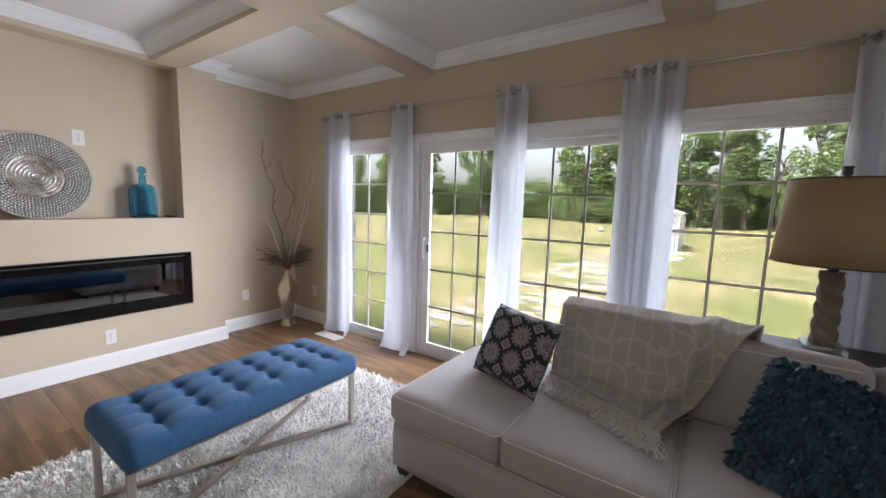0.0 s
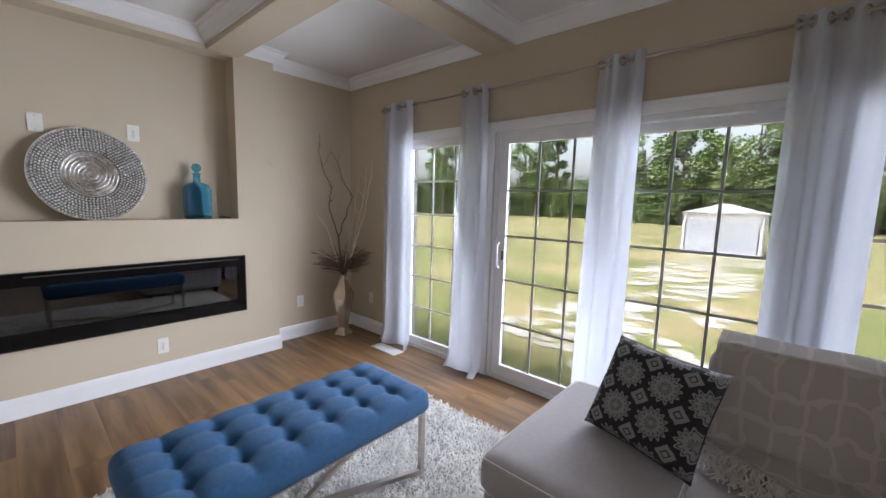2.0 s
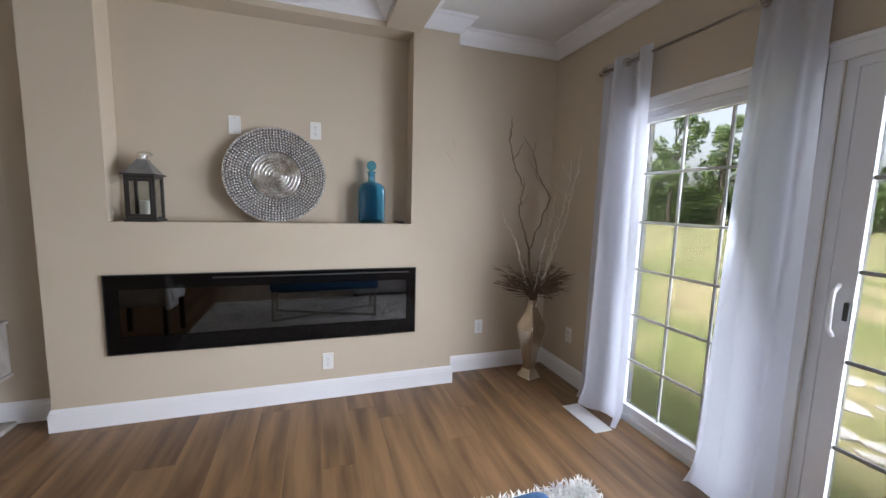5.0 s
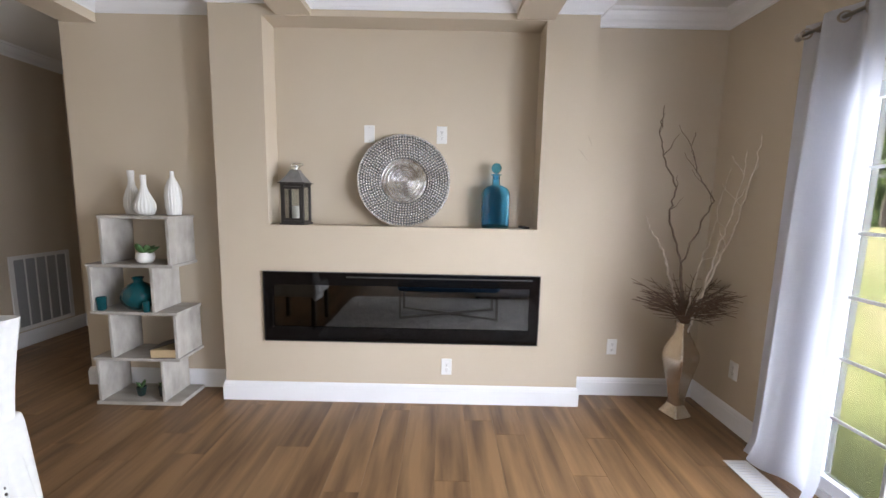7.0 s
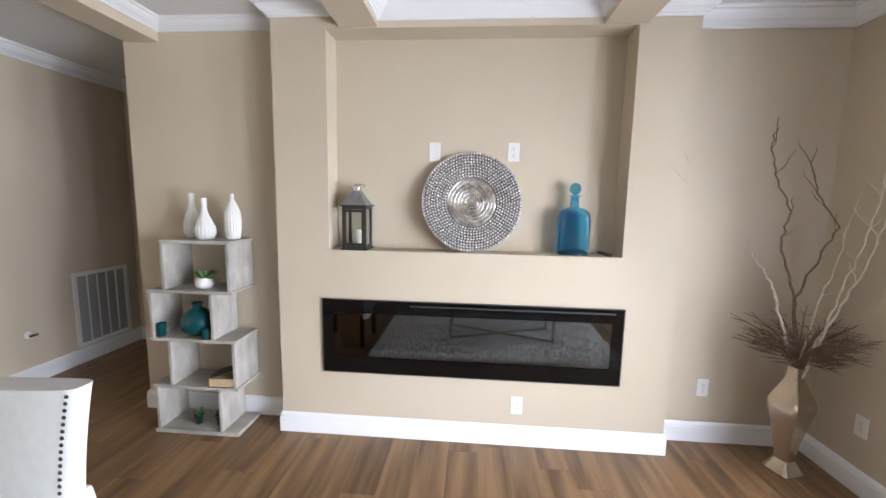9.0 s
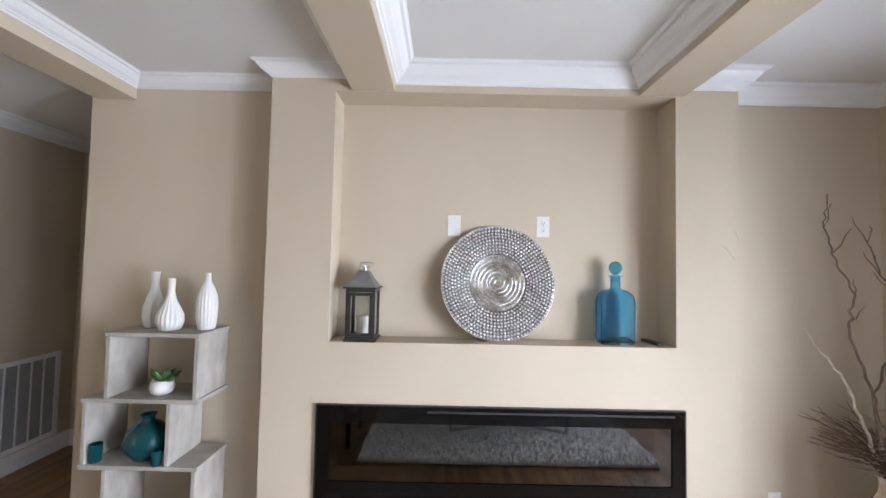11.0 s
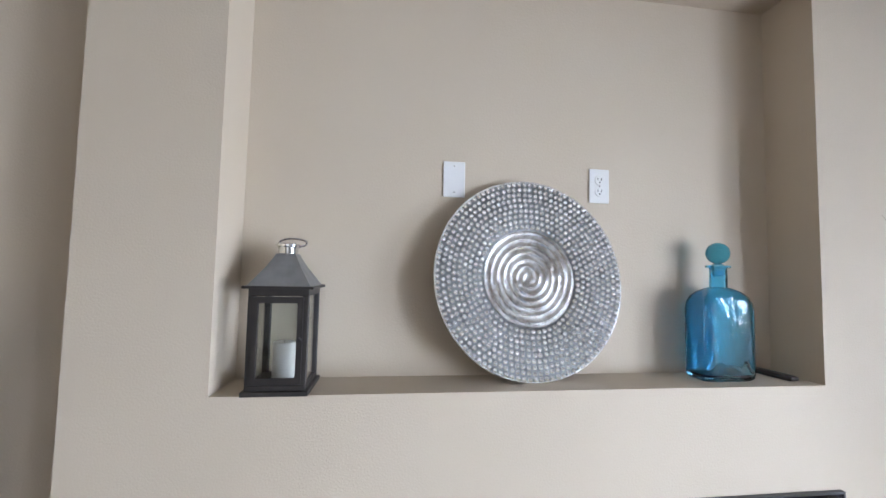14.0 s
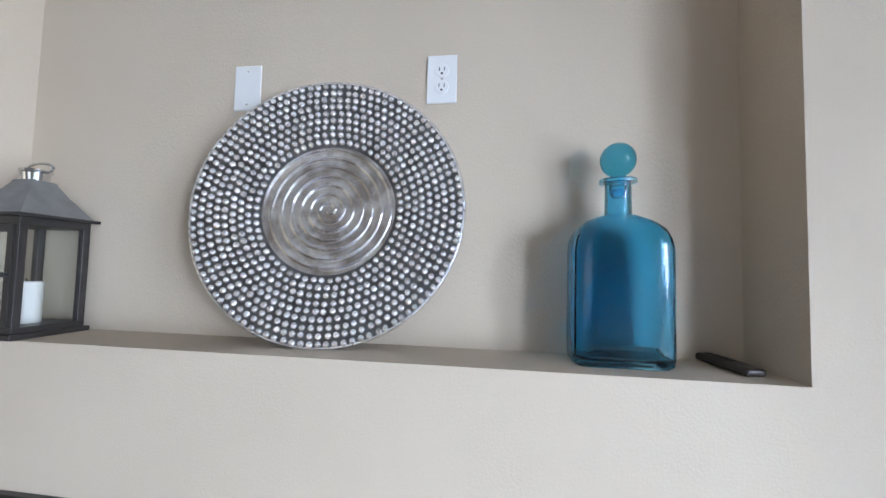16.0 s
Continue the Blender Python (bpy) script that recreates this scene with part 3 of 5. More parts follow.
# ---- trees ----
def leaves(bm, centre, radius, count, size, rng):
    for _ in range(count):
        d = Vector((rng.gauss(0, 1), rng.gauss(0, 1), rng.gauss(0, 0.8)))
        d.normalize()
        p = Vector(centre) + d * radius * rng.uniform(0.55, 1.05)
        a = Vector((rng.uniform(-1, 1), rng.uniform(-1, 1), rng.uniform(-0.6, 0.6))).normalized()
        b = a.cross(Vector((rng.uniform(-1, 1), rng.uniform(-1, 1), rng.uniform(-1, 1)))).normalized()
        s = size * rng.uniform(0.5, 1.2)
        bm.faces.new([bm.verts.new(p + a * s * u + b * s * 0.6 * w) for u, w in ((-1, 0), (0, -1), (1, 0), (0, 1))])


def tree(height, spread, clumps, seed, low=0.35):
    rng = random.Random(seed)
    t = thing("tree", "tall deciduous tree with a loose green crown at the wood's edge", "tree", None, "trees of the far wood")
    bm = bmesh.new()
    pts = [(0.25 * math.sin(k * 1.3 + seed), 0.2 * math.cos(k + seed), height * 0.9 * k / 6) for k in range(7)]
    tube(bm, pts, [0.28 * (1 - k / 7.5) for k in range(7)], 7)
    cr = bmesh.new()
    for i in range(clumps):
        f = low + (1 - low) * (i + rng.random()) / clumps
        w = spread * (0.35 + 0.65 * math.sin(math.pi * min(1, (1 - f) / (1 - low) + 0.12)))
        a = rng.uniform(0, 6.28)
        c = Vector((math.cos(a) * w * rng.uniform(0.2, 0.9), math.sin(a) * w * rng.uniform(0.2, 0.9), height * f))
        tube(bm, [(0, 0, height * f * 0.8), c * 0.5 + Vector((0, 0, height * f * 0.42)), c], [0.09, 0.06, 0.02], 5)
        leaves(cr, c, spread * rng.uniform(0.26, 0.46), 120, 0.24, rng)
    part("trunk", bm, M_BARK, t)
    part("crown", cr, M_LEAF, t)
    return t


def bush(w, h, seed):
    rng = random.Random(seed)
    t = thing("bush", "dense green undergrowth bush at the wood's edge", "bush", None, "undergrowth of the far wood")
    bm, st = bmesh.new(), bmesh.new()
    for i in range(16):
        c = (rng.uniform(-w, w), rng.uniform(-1.4, 1.4), h * rng.uniform(0.12, 0.82))
        tube(st, [(c[0] * 0.3, c[1] * 0.3, -0.2), c], [0.05, 0.015], 4)
        leaves(bm, c, h * rng.uniform(0.2, 0.34), 140, 0.24, rng)
    part("stems", st, M_BARK, t)
    part("leaves", bm, M_LEAF, t)
    return t


rng = random.Random(5)
trees = [tree(11.5, 2.6, 17, 1, 0.3), tree(12.0, 2.1, 15, 2, 0.2), tree(9.0, 2.9, 16, 3, 0.25), tree(13.0, 3.3, 20, 4, 0.35), tree(10, 1.7, 13, 8, 0.3)]
bushes = [bush(2.4, 5.6, 11), bush(2.8, 4.9, 12), bush(2.2, 6.4, 13)]
spots = [(-24, 49), (-21.8, 50), (-9.5, 47), (-7.6, 48), (-12.5, 51), (-5.5, 46), (-3.4, 48), (-1.2, 46), (0.8, 48), (2.6, 47), (4.6, 45), (6.6, 46), (9.2, 47),
         (14.5, 46), (16.5, 48), (18.0, 45), (-31, 44), (-33.5, 47), (-36, 42), (-40, 44), (-43, 40), (21, 46), (24, 47), (27, 44), (-47, 41), (31, 45), (-52, 44), (-57, 38),
         (-28, 52), (-10.8, 49), (12, 50), (5.6, 49), (-2.2, 50), (-62, 35), (36, 44)]
made = set()
for i, (x, y) in enumerate(spots):
    k = i % 5
    m = pose(x, y, ground_z(x, y) - 0.1, 0, 0, rng.uniform(0, 360)) @ Matrix.Scale(rng.uniform(0.85, 1.08), 4)
    if k in made:
        copy_thing(trees[k], m).scale = [m.to_scale()[0]] * 3
    else:
        trees[k].matrix_world = m
        made.add(k)
made = set()
for i in range(60):
    x = -72 + i * 2.05
    y = 50 + 2.0 * math.sin(x * 0.2) - (x + 30) * 0.05 + (4 if -20 < x < -12 else 0) - (max(0, -30 - x) * 0.35)
    k = i % 3
    s = rng.uniform(0.8, 1.1)
    m = pose(x, y, ground_z(x, y) - 0.15, 0, 0, rng.choice((0, 180)) + rng.uniform(-15, 15))
    if k in made:
        copy_thing(bushes[k], m).scale = [s] * 3
    else:
        bushes[k].matrix_world = m
        made.add(k)
pole = thing("utility_pole", "thin grey wooden utility pole before the wood", "pole", pose(-13.4, 46.5, GROUND - 0.2))
part("pole_shaft", tube(bmesh.new(), [(0, 0, 0), (0.03, 0, 5.2)], [0.11, 0.08], 10), M_STONE, pole)
part("cross_arm", bbox(-0.5, -0.05, 4.9, 0.5, 0.05, 5.02, 0.01), M_STONE, pole)
bm = bmesh.new()
lathe(bm, [(0.22, 0), (0.27, 0.12), (0.22, 0.3), (0.08, 0.38)], 10)
stump = thing("boulder", "small grey boulder in the lawn by the shed", "boulder", pose(-3.3, 30, GROUND - 0.05))
part("boulder_stone", bm, M_STONE, stump, "", True)

# ---- soft shapes ----
def soft_box(bm, x0, y0, z0, x1, y1, z1, r=0.03, nx=12, ny=12, nz=4, puff=0.0, dip=None):
    """A box with rounded edges and a puffed top; dip(x, y) lowers the top."""
    cx, cy = (x0 + x1) / 2, (y0 + y1) / 2
    cache = {}

    def vert(i, j, k):
        key = (i, j, k)
        if key not in cache:
            p = Vector((x0 + (x1 - x0) * i / nx, y0 + (y1 - y0) * j / ny, z0 + (z1 - z0) * k / nz))
            q = Vector((min(max(p.x, x0 + r), x1 - r), min(max(p.y, y0 + r), y1 - r), min(max(p.z, z0 + r), z1 - r)))
            d = p - q
            if d.length > 1e-6:
                p = q + d.normalized() * r
            u, v = (p.x - cx) / (x1 - x0) * 2, (p.y - cy) / (y1 - y0) * 2
            h = (p.z - z0) / (z1 - z0)
            bulge = max(0, 1 - u * u) * max(0, 1 - v * v)
            p.z += puff * bulge ** 0.5 * h
            if dip and k == nz:
                p.z -= dip(p.x, p.y)
            cache[key] = bm.verts.new(p)
        return cache[key]
    for i in range(nx):
        for j in range(ny):
            bm.faces.new((vert(i, j, nz), vert(i + 1, j, nz), vert(i + 1, j + 1, nz), vert(i, j + 1, nz)))
            bm.faces.new((vert(i, j, 0), vert(i, j + 1, 0), vert(i + 1, j + 1, 0), vert(i + 1, j, 0)))
    for k in range(nz):
        for i in range(nx):
            bm.faces.new((vert(i, 0, k), vert(i + 1, 0, k), vert(i + 1, 0, k + 1), vert(i, 0, k + 1)))
            bm.faces.new((vert(i, ny, k), vert(i, ny, k + 1), vert(i + 1, ny, k + 1), vert(i + 1, ny, k)))
        for j in range(ny):
            bm.faces.new((vert(0, j, k), vert(0, j, k + 1), vert(0, j + 1, k + 1), vert(0, j + 1, k)))
            bm.faces.new((vert(nx, j, k), vert(nx, j + 1, k), vert(nx, j + 1, k + 1), vert(nx, j, k + 1)))
    return bm


def pillow_mesh(bm, w, h, t, n=18):
    """A stuffed pillow in the xz plane, its seam round the edge."""
    sides = []
    for sgn in (1, -1):
        vs = []
        for j in range(n + 1):
            for i in range(n + 1):
                u, v = i / n * 2 - 1, j / n * 2 - 1
                fat = (max(0, 1 - u ** 4) * max(0, 1 - v ** 4)) ** 0.55
                pin = 1 - 0.07 * (1 - v * v) * abs(u) ** 3
                pin2 = 1 - 0.07 * (1 - u * u) * abs(v) ** 3
                wr = 0.006 * noise.noise(Vector((u * 3, v * 3, sgn * 5)))
                vs.append(bm.verts.new((u * w / 2 * pin, sgn * (t / 2 * fat + wr * fat), v * h / 2 * pin2)))
        for j in range(n):
            for i in range(n):
                a = j * (n + 1) + i
                f = (vs[a], vs[a + 1], vs[a + n + 2], vs[a + n + 1])
                bm.faces.new(f if sgn < 0 else f[::-1])
    bmesh.ops.remove_doubles(bm, verts=list(bm.verts), dist=1e-5)
    return bm


# ---- rug ----
rug = thing("shag_rug", "white and grey shaggy wool rug under the bench and sofa", "rug", pose(1.22, -3.0, 0))
part("backing", bbox(0.01, 0.01, 0.001, 1.51, 2.43, 0.016, 0.004), M_RUG, rug)
rng = np.random.default_rng(3)
N = 52000
cx, cy = rng.uniform(0, 1.52, N), rng.uniform(0, 2.44, N)
ln, le = rng.uniform(0.022, 0.050, N), rng.uniform(0.25, 1.0, N)
an = 3.0 * np.sin(cx * 71 + 2.2 * np.sin(cy * 43)) + 3.0 * np.sin(cy * 83 + 2.0 * np.sin(cx * 57 + 1)) + rng.normal(0, 0.55, N)
wd = rng.uniform(0.0028, 0.0055, N)
dx, dy = np.cos(an), np.sin(an)
tipx, tipy, tipz = cx + dx * ln * le, cy + dy * ln * le, 0.014 + ln * np.sqrt(1.05 - le ** 2 * 0.9)
midx, midy, midz = cx + dx * ln * le * 0.35, cy + dy * ln * le * 0.35, 0.014 + (tipz - 0.014) * 0.7
V = np.stack([np.stack([cx - dy * wd, cy + dx * wd, np.full(N, 0.012)], 1), np.stack([cx + dy * wd, cy - dx * wd, np.full(N, 0.012)], 1),
              np.stack([midx + dy * wd, midy - dx * wd, midz], 1), np.stack([midx - dy * wd, midy + dx * wd, midz], 1), np.stack([tipx, tipy, tipz], 1)], 1).reshape(-1, 3)
me = bpy.data.meshes.new("shag")
faces = []
for k in range(N):
    a = 5 * k
    faces.append((a, a + 1, a + 2, a + 3))
    faces.append((a + 3, a + 2, a + 4))
me.from_pydata(V.tolist(), [], faces)
me.materials.append(M_TUFT)
part("shag", me, None, rug, kind="stuff")

# ---- bench ----
bench = thing("bench", "blue button-tufted upholstered bench on a brushed nickel frame, on the rug", "bench", pose(1.955, -1.70, 0.045))
BW, BL, ZB, ZT = 0.255, 0.575, 0.325, 0.440
bx, by = [-0.128, 0.0, 0.128], [-0.42 + 0.168 * i for i in range(6)]


def tuft(x, y):
    ex, ey = max(0.0, min(1, (BW - abs(x)) / 0.03)), max(0.0, min(1, (BL - abs(y)) / 0.05))
    d = min(math.hypot((x - a), (y - b)) for a in bx for b in by)
    across = 1 - abs(math.sin(math.pi * (y - by[0]) / 0.168)) ** 0.42
    along = (1 - abs(math.sin(math.pi * (x - bx[0]) / 0.128)) ** 0.42) * (1 if abs(x) < 0.19 else 0)
    inner = 1 if abs(y) < 0.50 else 0.3
    return ex * ey * (0.026 * math.exp(-(d / 0.026) ** 2) + 0.017 * across * inner + 0.009 * along - 0.009)


part("seat", soft_box(bmesh.new(), -BW, -BL, ZB, BW, BL, ZT, 0.042, 48, 104, 6, 0.016, tuft), M_BLUE, bench, "", True)
for a in bx:
    for b in by:
        bm = bmesh.new()
        lathe(bm, [(0.011, -0.004), (0.0115, 0.0), (0.009, 0.0035), (0.004, 0.005)], 12, (a, b))
        bmesh.ops.translate(bm, verts=bm.verts, vec=(0, 0, ZT + 0.016 * (max(0, 1 - (a / BW) ** 2) * max(0, 1 - (b / BL) ** 2)) ** 0.5 - 0.040))
        part("button", bm, M_BLUE, bench, "", True)
LX, LY = 0.215, 0.545
for sx in (-1, 1):
    for sy in (-1, 1):
        part("leg", bbox(sx * LX - 0.013, sy * LY - 0.013, 0.0, sx * LX + 0.013, sy * LY + 0.013, ZB, 0.002, 1), M_NICKEL, bench)
    part("seat_rail", bbox(sx * LX - 0.012, -LY + 0.013, ZB - 0.009, sx * LX + 0.012, LY - 0.013, ZB, 0.002, 1), M_NICKEL, bench)
part("stretcher", bar(bmesh.new(), (-LX, -LY, 0.012), (LX, LY, 0.012), 0.024, 0.022), M_NICKEL, bench)
part("stretcher", bar(bmesh.new(), (LX, -LY, 0.0125), (-LX, LY, 0.0125), 0.024, 0.018), M_NICKEL, bench)

# ---- sofa ----
sofa = thing("sofa", "grey upholstered sectional sofa with an armless end and pale piping", "sofa", pose(2.65, -1.345, 0))
xs = [0.0, 0.60, 1.21, 1.82, 2.43, 3.04]
part("base", soft_box(bmesh.new(), 0.012, 0.015, 0.085, 3.04, 0.90, 0.325, 0.015, 24, 10, 4), M_SOFA, sofa, "", True)
for x in (0.06, 2.97):
    for y in (0.06, 0.84):
        bm = bmesh.new()
        z0 = 0.045 if (x < 0.1 and y < 0.5) else 0.0
        lathe(bm, [(0.028, z0 if x > 0.1 or y > .5 else 0.03), (0.042, 0.086)], 4)
        bmesh.ops.rotate(bm, verts=bm.verts, matrix=Matrix.Rotation(radians(45), 3, "Z"))
        bmesh.ops.translate(bm, verts=bm.verts, vec=(x, y, 0))
        part("leg", bm, M_DARKWOOD, sofa, "dark tapered wooden leg")


def rounded_loop(x0, y0, x1, y1, r, z, k=5):
    out = []
    for cx, cy, a0 in ((x1 - r, y0 + r, -90), (x1 - r, y1 - r, 0), (x0 + r, y1 - r, 90), (x0 + r, y0 + r, 180)):
        for i in range(k + 1):
            a = radians(a0 + 90 * i / k)
            out.append((cx + r * math.cos(a), cy + r * math.sin(a), z))
    return out


for i in range(5):
    y1 = 0.89 if i == 0 else 0.70
    c = part("seat_cushion", soft_box(bmesh.new(), xs[i] - 0.003, 0.0, 0.327, xs[i + 1] + 0.003, y1, 0.466, 0.036, 20, 22, 6, 0.030), M_SOFA, sofa, "", True)
    part("piping", tube(bmesh.new(), rounded_loop(xs[i] + 0.004, 0.007, xs[i + 1] - 0.004, y1 - 0.006, 0.03, 0.461) + [(xs[i + 1] - 0.034, 0.007, 0.461)], 0.0034, 6), M_PIPING, c,
         "pale piping", True)
    part("piping", tube(bmesh.new(), [(xs[i] + 0.01, 0.003, 0.338), (xs[i + 1] - 0.01, 0.003, 0.338)], 0.0026, 6), M_PIPING, c, "pale piping", True)


def leaned(bm, y, z, a):
    bmesh.ops.rotate(bm, verts=bm.verts, cent=(0, y, z), matrix=Matrix.Rotation(radians(a), 3, "X"))
    return bm


part("back_frame", leaned(soft_box(bmesh.new(), 0.585, 0.80, 0.30, 3.04, 0.90, 0.80, 0.03, 20, 4, 8), 0.85, 0.30, -3), M_SOFA, sofa, "", True)
for i in (1, 2, 3, 4):
    c = part("back_cushion", leaned(soft_box(bmesh.new(), xs[i] - 0.012, 0.685, 0.435, xs[i + 1] - 0.014, 0.825, 0.835, 0.045, 18, 6, 14, 0.02), 0.70, 0.47, -6), M_SOFA, sofa, "", True)
    bm = bmesh.new()
    tube(bm, [(xs[i] + 0.03, 0.692, 0.815), (xs[i + 1] - 0.055, 0.692, 0.815)], 0.004, 6)
    part("piping", leaned(bm, 0.70, 0.47, -6), M_PIPING, c, "pale piping", True)

# ---- throw over the sofa's back ----
throw = thing("throw_blanket", "cream lattice throw with fringe over the sofa back", "blanket", pose(2.65, -1.345, 0))


def throw_at(u, v):
    # v: 0 behind the back, 1 at the front hem
    prof = [(0.945, 0.60), (0.935, 0.78), (0.90, 0.872), (0.82, 0.893), (0.735, 0.866), (0.700, 0.76), (0.668, 0.62), (0.635, 0.52), (0.52, 0.505), (0.36, 0.502)]
    top_l, top_r, bot_l, bot_r = 0.62, 1.47, 0.60, 1.14
    reach = 0.80 + 0.20 * u
    f = v * reach * (len(prof) - 1)
    i = min(int(f), len(prof) - 2)
    a, b = prof[i], prof[i + 1]
    y, z = a[0] + (b[0] - a[0]) * (f - i), a[1] + (b[1] - a[1]) * (f - i)
    s = max(0, min(1, (v - 0.3) / 0.7))
    x = (top_l + (top_r - top_l) * u) * (1 - s) + (bot_l + (bot_r - bot_l) * u) * s
    fold = 0.011 * math.sin(u * 9 + v * 2) + 0.012 * noise.noise(Vector((u * 4, v * 3, 1))) + 0.05 * max(0, math.sin(u * 27 - v * 4)) * max(0, min(u - 0.58, 0.30)) * 2.2
    return (x, y - abs(fold) * (1 if z > 0.53 else 0.2) - 0.004, z + 0.010 + abs(fold) * 0.7)


bm = bmesh.new()
grid_surface(bm, 90, 80, throw_at)
fab = part("blanket_cloth", bm, M_THROW, throw, "", True)
mod = fab.modifiers.new("thickness", "SOLIDIFY")
mod.thickness, mod.offset = 0.006, 1
rng = random.Random(4)
bm = bmesh.new()
for i in range(190):
    u = (i + rng.random()) / 190
    p = Vector(throw_at(u, 1.0))
    d = Vector((rng.uniform(-0.3, 0.4), -1, 0)).normalized()
    L = rng.uniform(0.09, 0.175)
    pts = [p]
    wave, ph = rng.uniform(0.006, 0.014), rng.uniform(0, 6)
    for k in range(1, 9):
        q = p + d * L * k / 8 + Vector((wave * math.sin(ph + k * 1.1), 0, 0))
        q.z = max(0.498 + rng.uniform(0, 0.006), p.z - (p.z - 0.5) * k / 5)
        pts.append(q)
    tube(bm, pts, [0.0026] * 8 + [0.0036], 5)
part("fringe", bm, M_PIPING, throw, "knotted cream fringe", True, "stuff")

# ---- pillows ----
p = thing("patterned_pillow", "black and grey patterned square pillow on the sofa seat", "pillow",
          pose(3.10, -0.86, 0.668, 0, 0, 0) @ pose(0, 0, 0, -29, 0, -14) @ pose(0, 0, 0, 0, 3, 0))
part("pillow_cover", pillow_mesh(bmesh.new(), 0.42, 0.395, 0.17), M_IKAT, p, "", True)
bm = bmesh.new()
tube(bm, [(x * 0.205, 0, z * 0.192) for x, z in ((-1, -1), (0, -0.95), (1, -1), (0.95, 0), (1, 1), (0, 0.95), (-1, 1), (-0.95, 0), (-1, -1))], 0.003, 5)
part("piping", bm, M_DARK, p, "black piping", True)

FURM = pose(4.36, -0.99, 0.635) @ pose(0, 0, 0, -30, 0, -12) @ pose(0, 0, 0, 0, 10, 0)
p = thing("shaggy_pillow", "dark teal shaggy pillow of fabric strips on the sofa", "pillow", FURM)
part("pillow_cover", pillow_mesh(bmesh.new(), 0.58, 0.42, 0.14, 14), M_TEALFUR, p, "", True)
rng = random.Random(9)
bm = bmesh.new()
for _ in range(6500):
    u, v = rng.uniform(-1, 1), rng.uniform(-1, 1)
    fat = (max(0, 1 - u ** 4) * max(0, 1 - v ** 4)) ** 0.55
    sgn = 1 if rng.random() < 0.15 else -1
    q = Vector((u * 0.29, sgn * 0.07 * fat, v * 0.21))
    nrm = Vector((u * 0.5, sgn * 1.0, v * 0.5)).normalized()
    d = (nrm * 0.55 + Vector((rng.uniform(-1, 1), rng.uniform(-0.3, 0.3), rng.uniform(-1.3, 0.4)))).normalized()
    s = d.cross(nrm).normalized() * rng.uniform(0.004, 0.009)
    L = rng.uniform(0.026, 0.048)
    m1, tip = q + d * L * 0.55 + nrm * 0.008, q + d * L + Vector((0, 0, -0.012))
    a, b, c, e = (bm.verts.new(x) for x in (q - s, q + s, m1 + s * 1.3, m1 - s * 1.3))
    f, g = bm.verts.new(tip + s * 0.6), bm.verts.new(tip - s * 0.6)
    bm.faces.new((a, b, c, e))
    bm.faces.new((e, c, f, g))
part("shaggy_pile", bm, M_TEALFUR, p, kind="stuff")

# ---- console table and lamp behind the sofa ----
table = thing("console_table", "narrow dark wooden console table behind the sofa", "table", pose(4.0, -0.21, 0))
part("tabletop", bbox(-0.45, -0.15, 0.735, 0.75, 0.14, 0.77, 0.004), M_DARKWOOD, table)
for x in (-0.42, 0.72):
    for y in (-0.12, 0.11):
        part("leg", bbox(x - 0.02, y - 0.02, 0, x + 0.02, y + 0.02, 0.735, 0.003), M_DARKWOOD, table)
lamp = thing("table_lamp", "lamp with twisted grey wood column and tan drum shade", "lamp", pose(4.365, -0.22, 0.77))
part("foot", bbox(-0.075, -0.075, 0.0, 0.075, 0.075, 0.035, 0.004), M_ACRYL, lamp, "clear acrylic block")
bm = bmesh.new()


def rope(u, v):
    a = 2 * math.pi * u
    r = 0.046 * (1 - 0.10 * v) * (1 + 0.34 * abs(math.sin(1.5 * (a + v * 9.0))) ** 0.7 - 0.22)
    return (r * math.cos(a), r * math.sin(a), 0.035 + 0.345 * v)


rows = grid_surface(bm, 48, 70, rope, True)
bm.faces.new(rows[0][::-1])
bm.faces.new(rows[-1])
part("column", bm, M_LAMPWOOD, lamp, "", 50)
part("neck", lathe(bmesh.new(), [(0.02, 0.38), (0.022, 0.40), (0.010, 0.41), (0.010, 0.80), (0.004, 0.80)], 16), M_BLACK, lamp, "", 40)
bm = bmesh.new()
lathe(bm, [(0.230, 0.415), (0.198, 0.80)], 64)
bmesh.ops.delete(bm, geom=[f for f in bm.faces if len(f.verts) > 4], context="FACES")
sh = part("shade", bm, M_SHADE, lamp, "tan linen drum shade", True)
mod = sh.modifiers.new("thickness", "SOLIDIFY")
mod.thickness = 0.003
for r, z in ((0.2325, 0.417), (0.2005, 0.798)):
    part("rim", tube(bmesh.new(), [(r * math.cos(a), r * math.sin(a), z) for a in [2 * math.pi * k / 48 for k in range(49)]], 0.0035, 6), M_BROWNTRIM, lamp, "brown shade rim", True)
bm = bmesh.new()
for k in range(3):
    a = k * 2.094
    tube(bm, [(0, 0, 0.79), (0.2 * math.cos(a), 0.2 * math.sin(a), 0.797)], 0.002, 5)
part("spider", bm, M_BLACK, lamp)
part("finial", lathe(bmesh.new(), [(0.008, 0.80), (0.008, 0.812), (0.018, 0.822), (0.016, 0.845), (0.021, 0.852), (0.019, 0.858)], 20), M_BLACK, lamp, "black finial", 40)

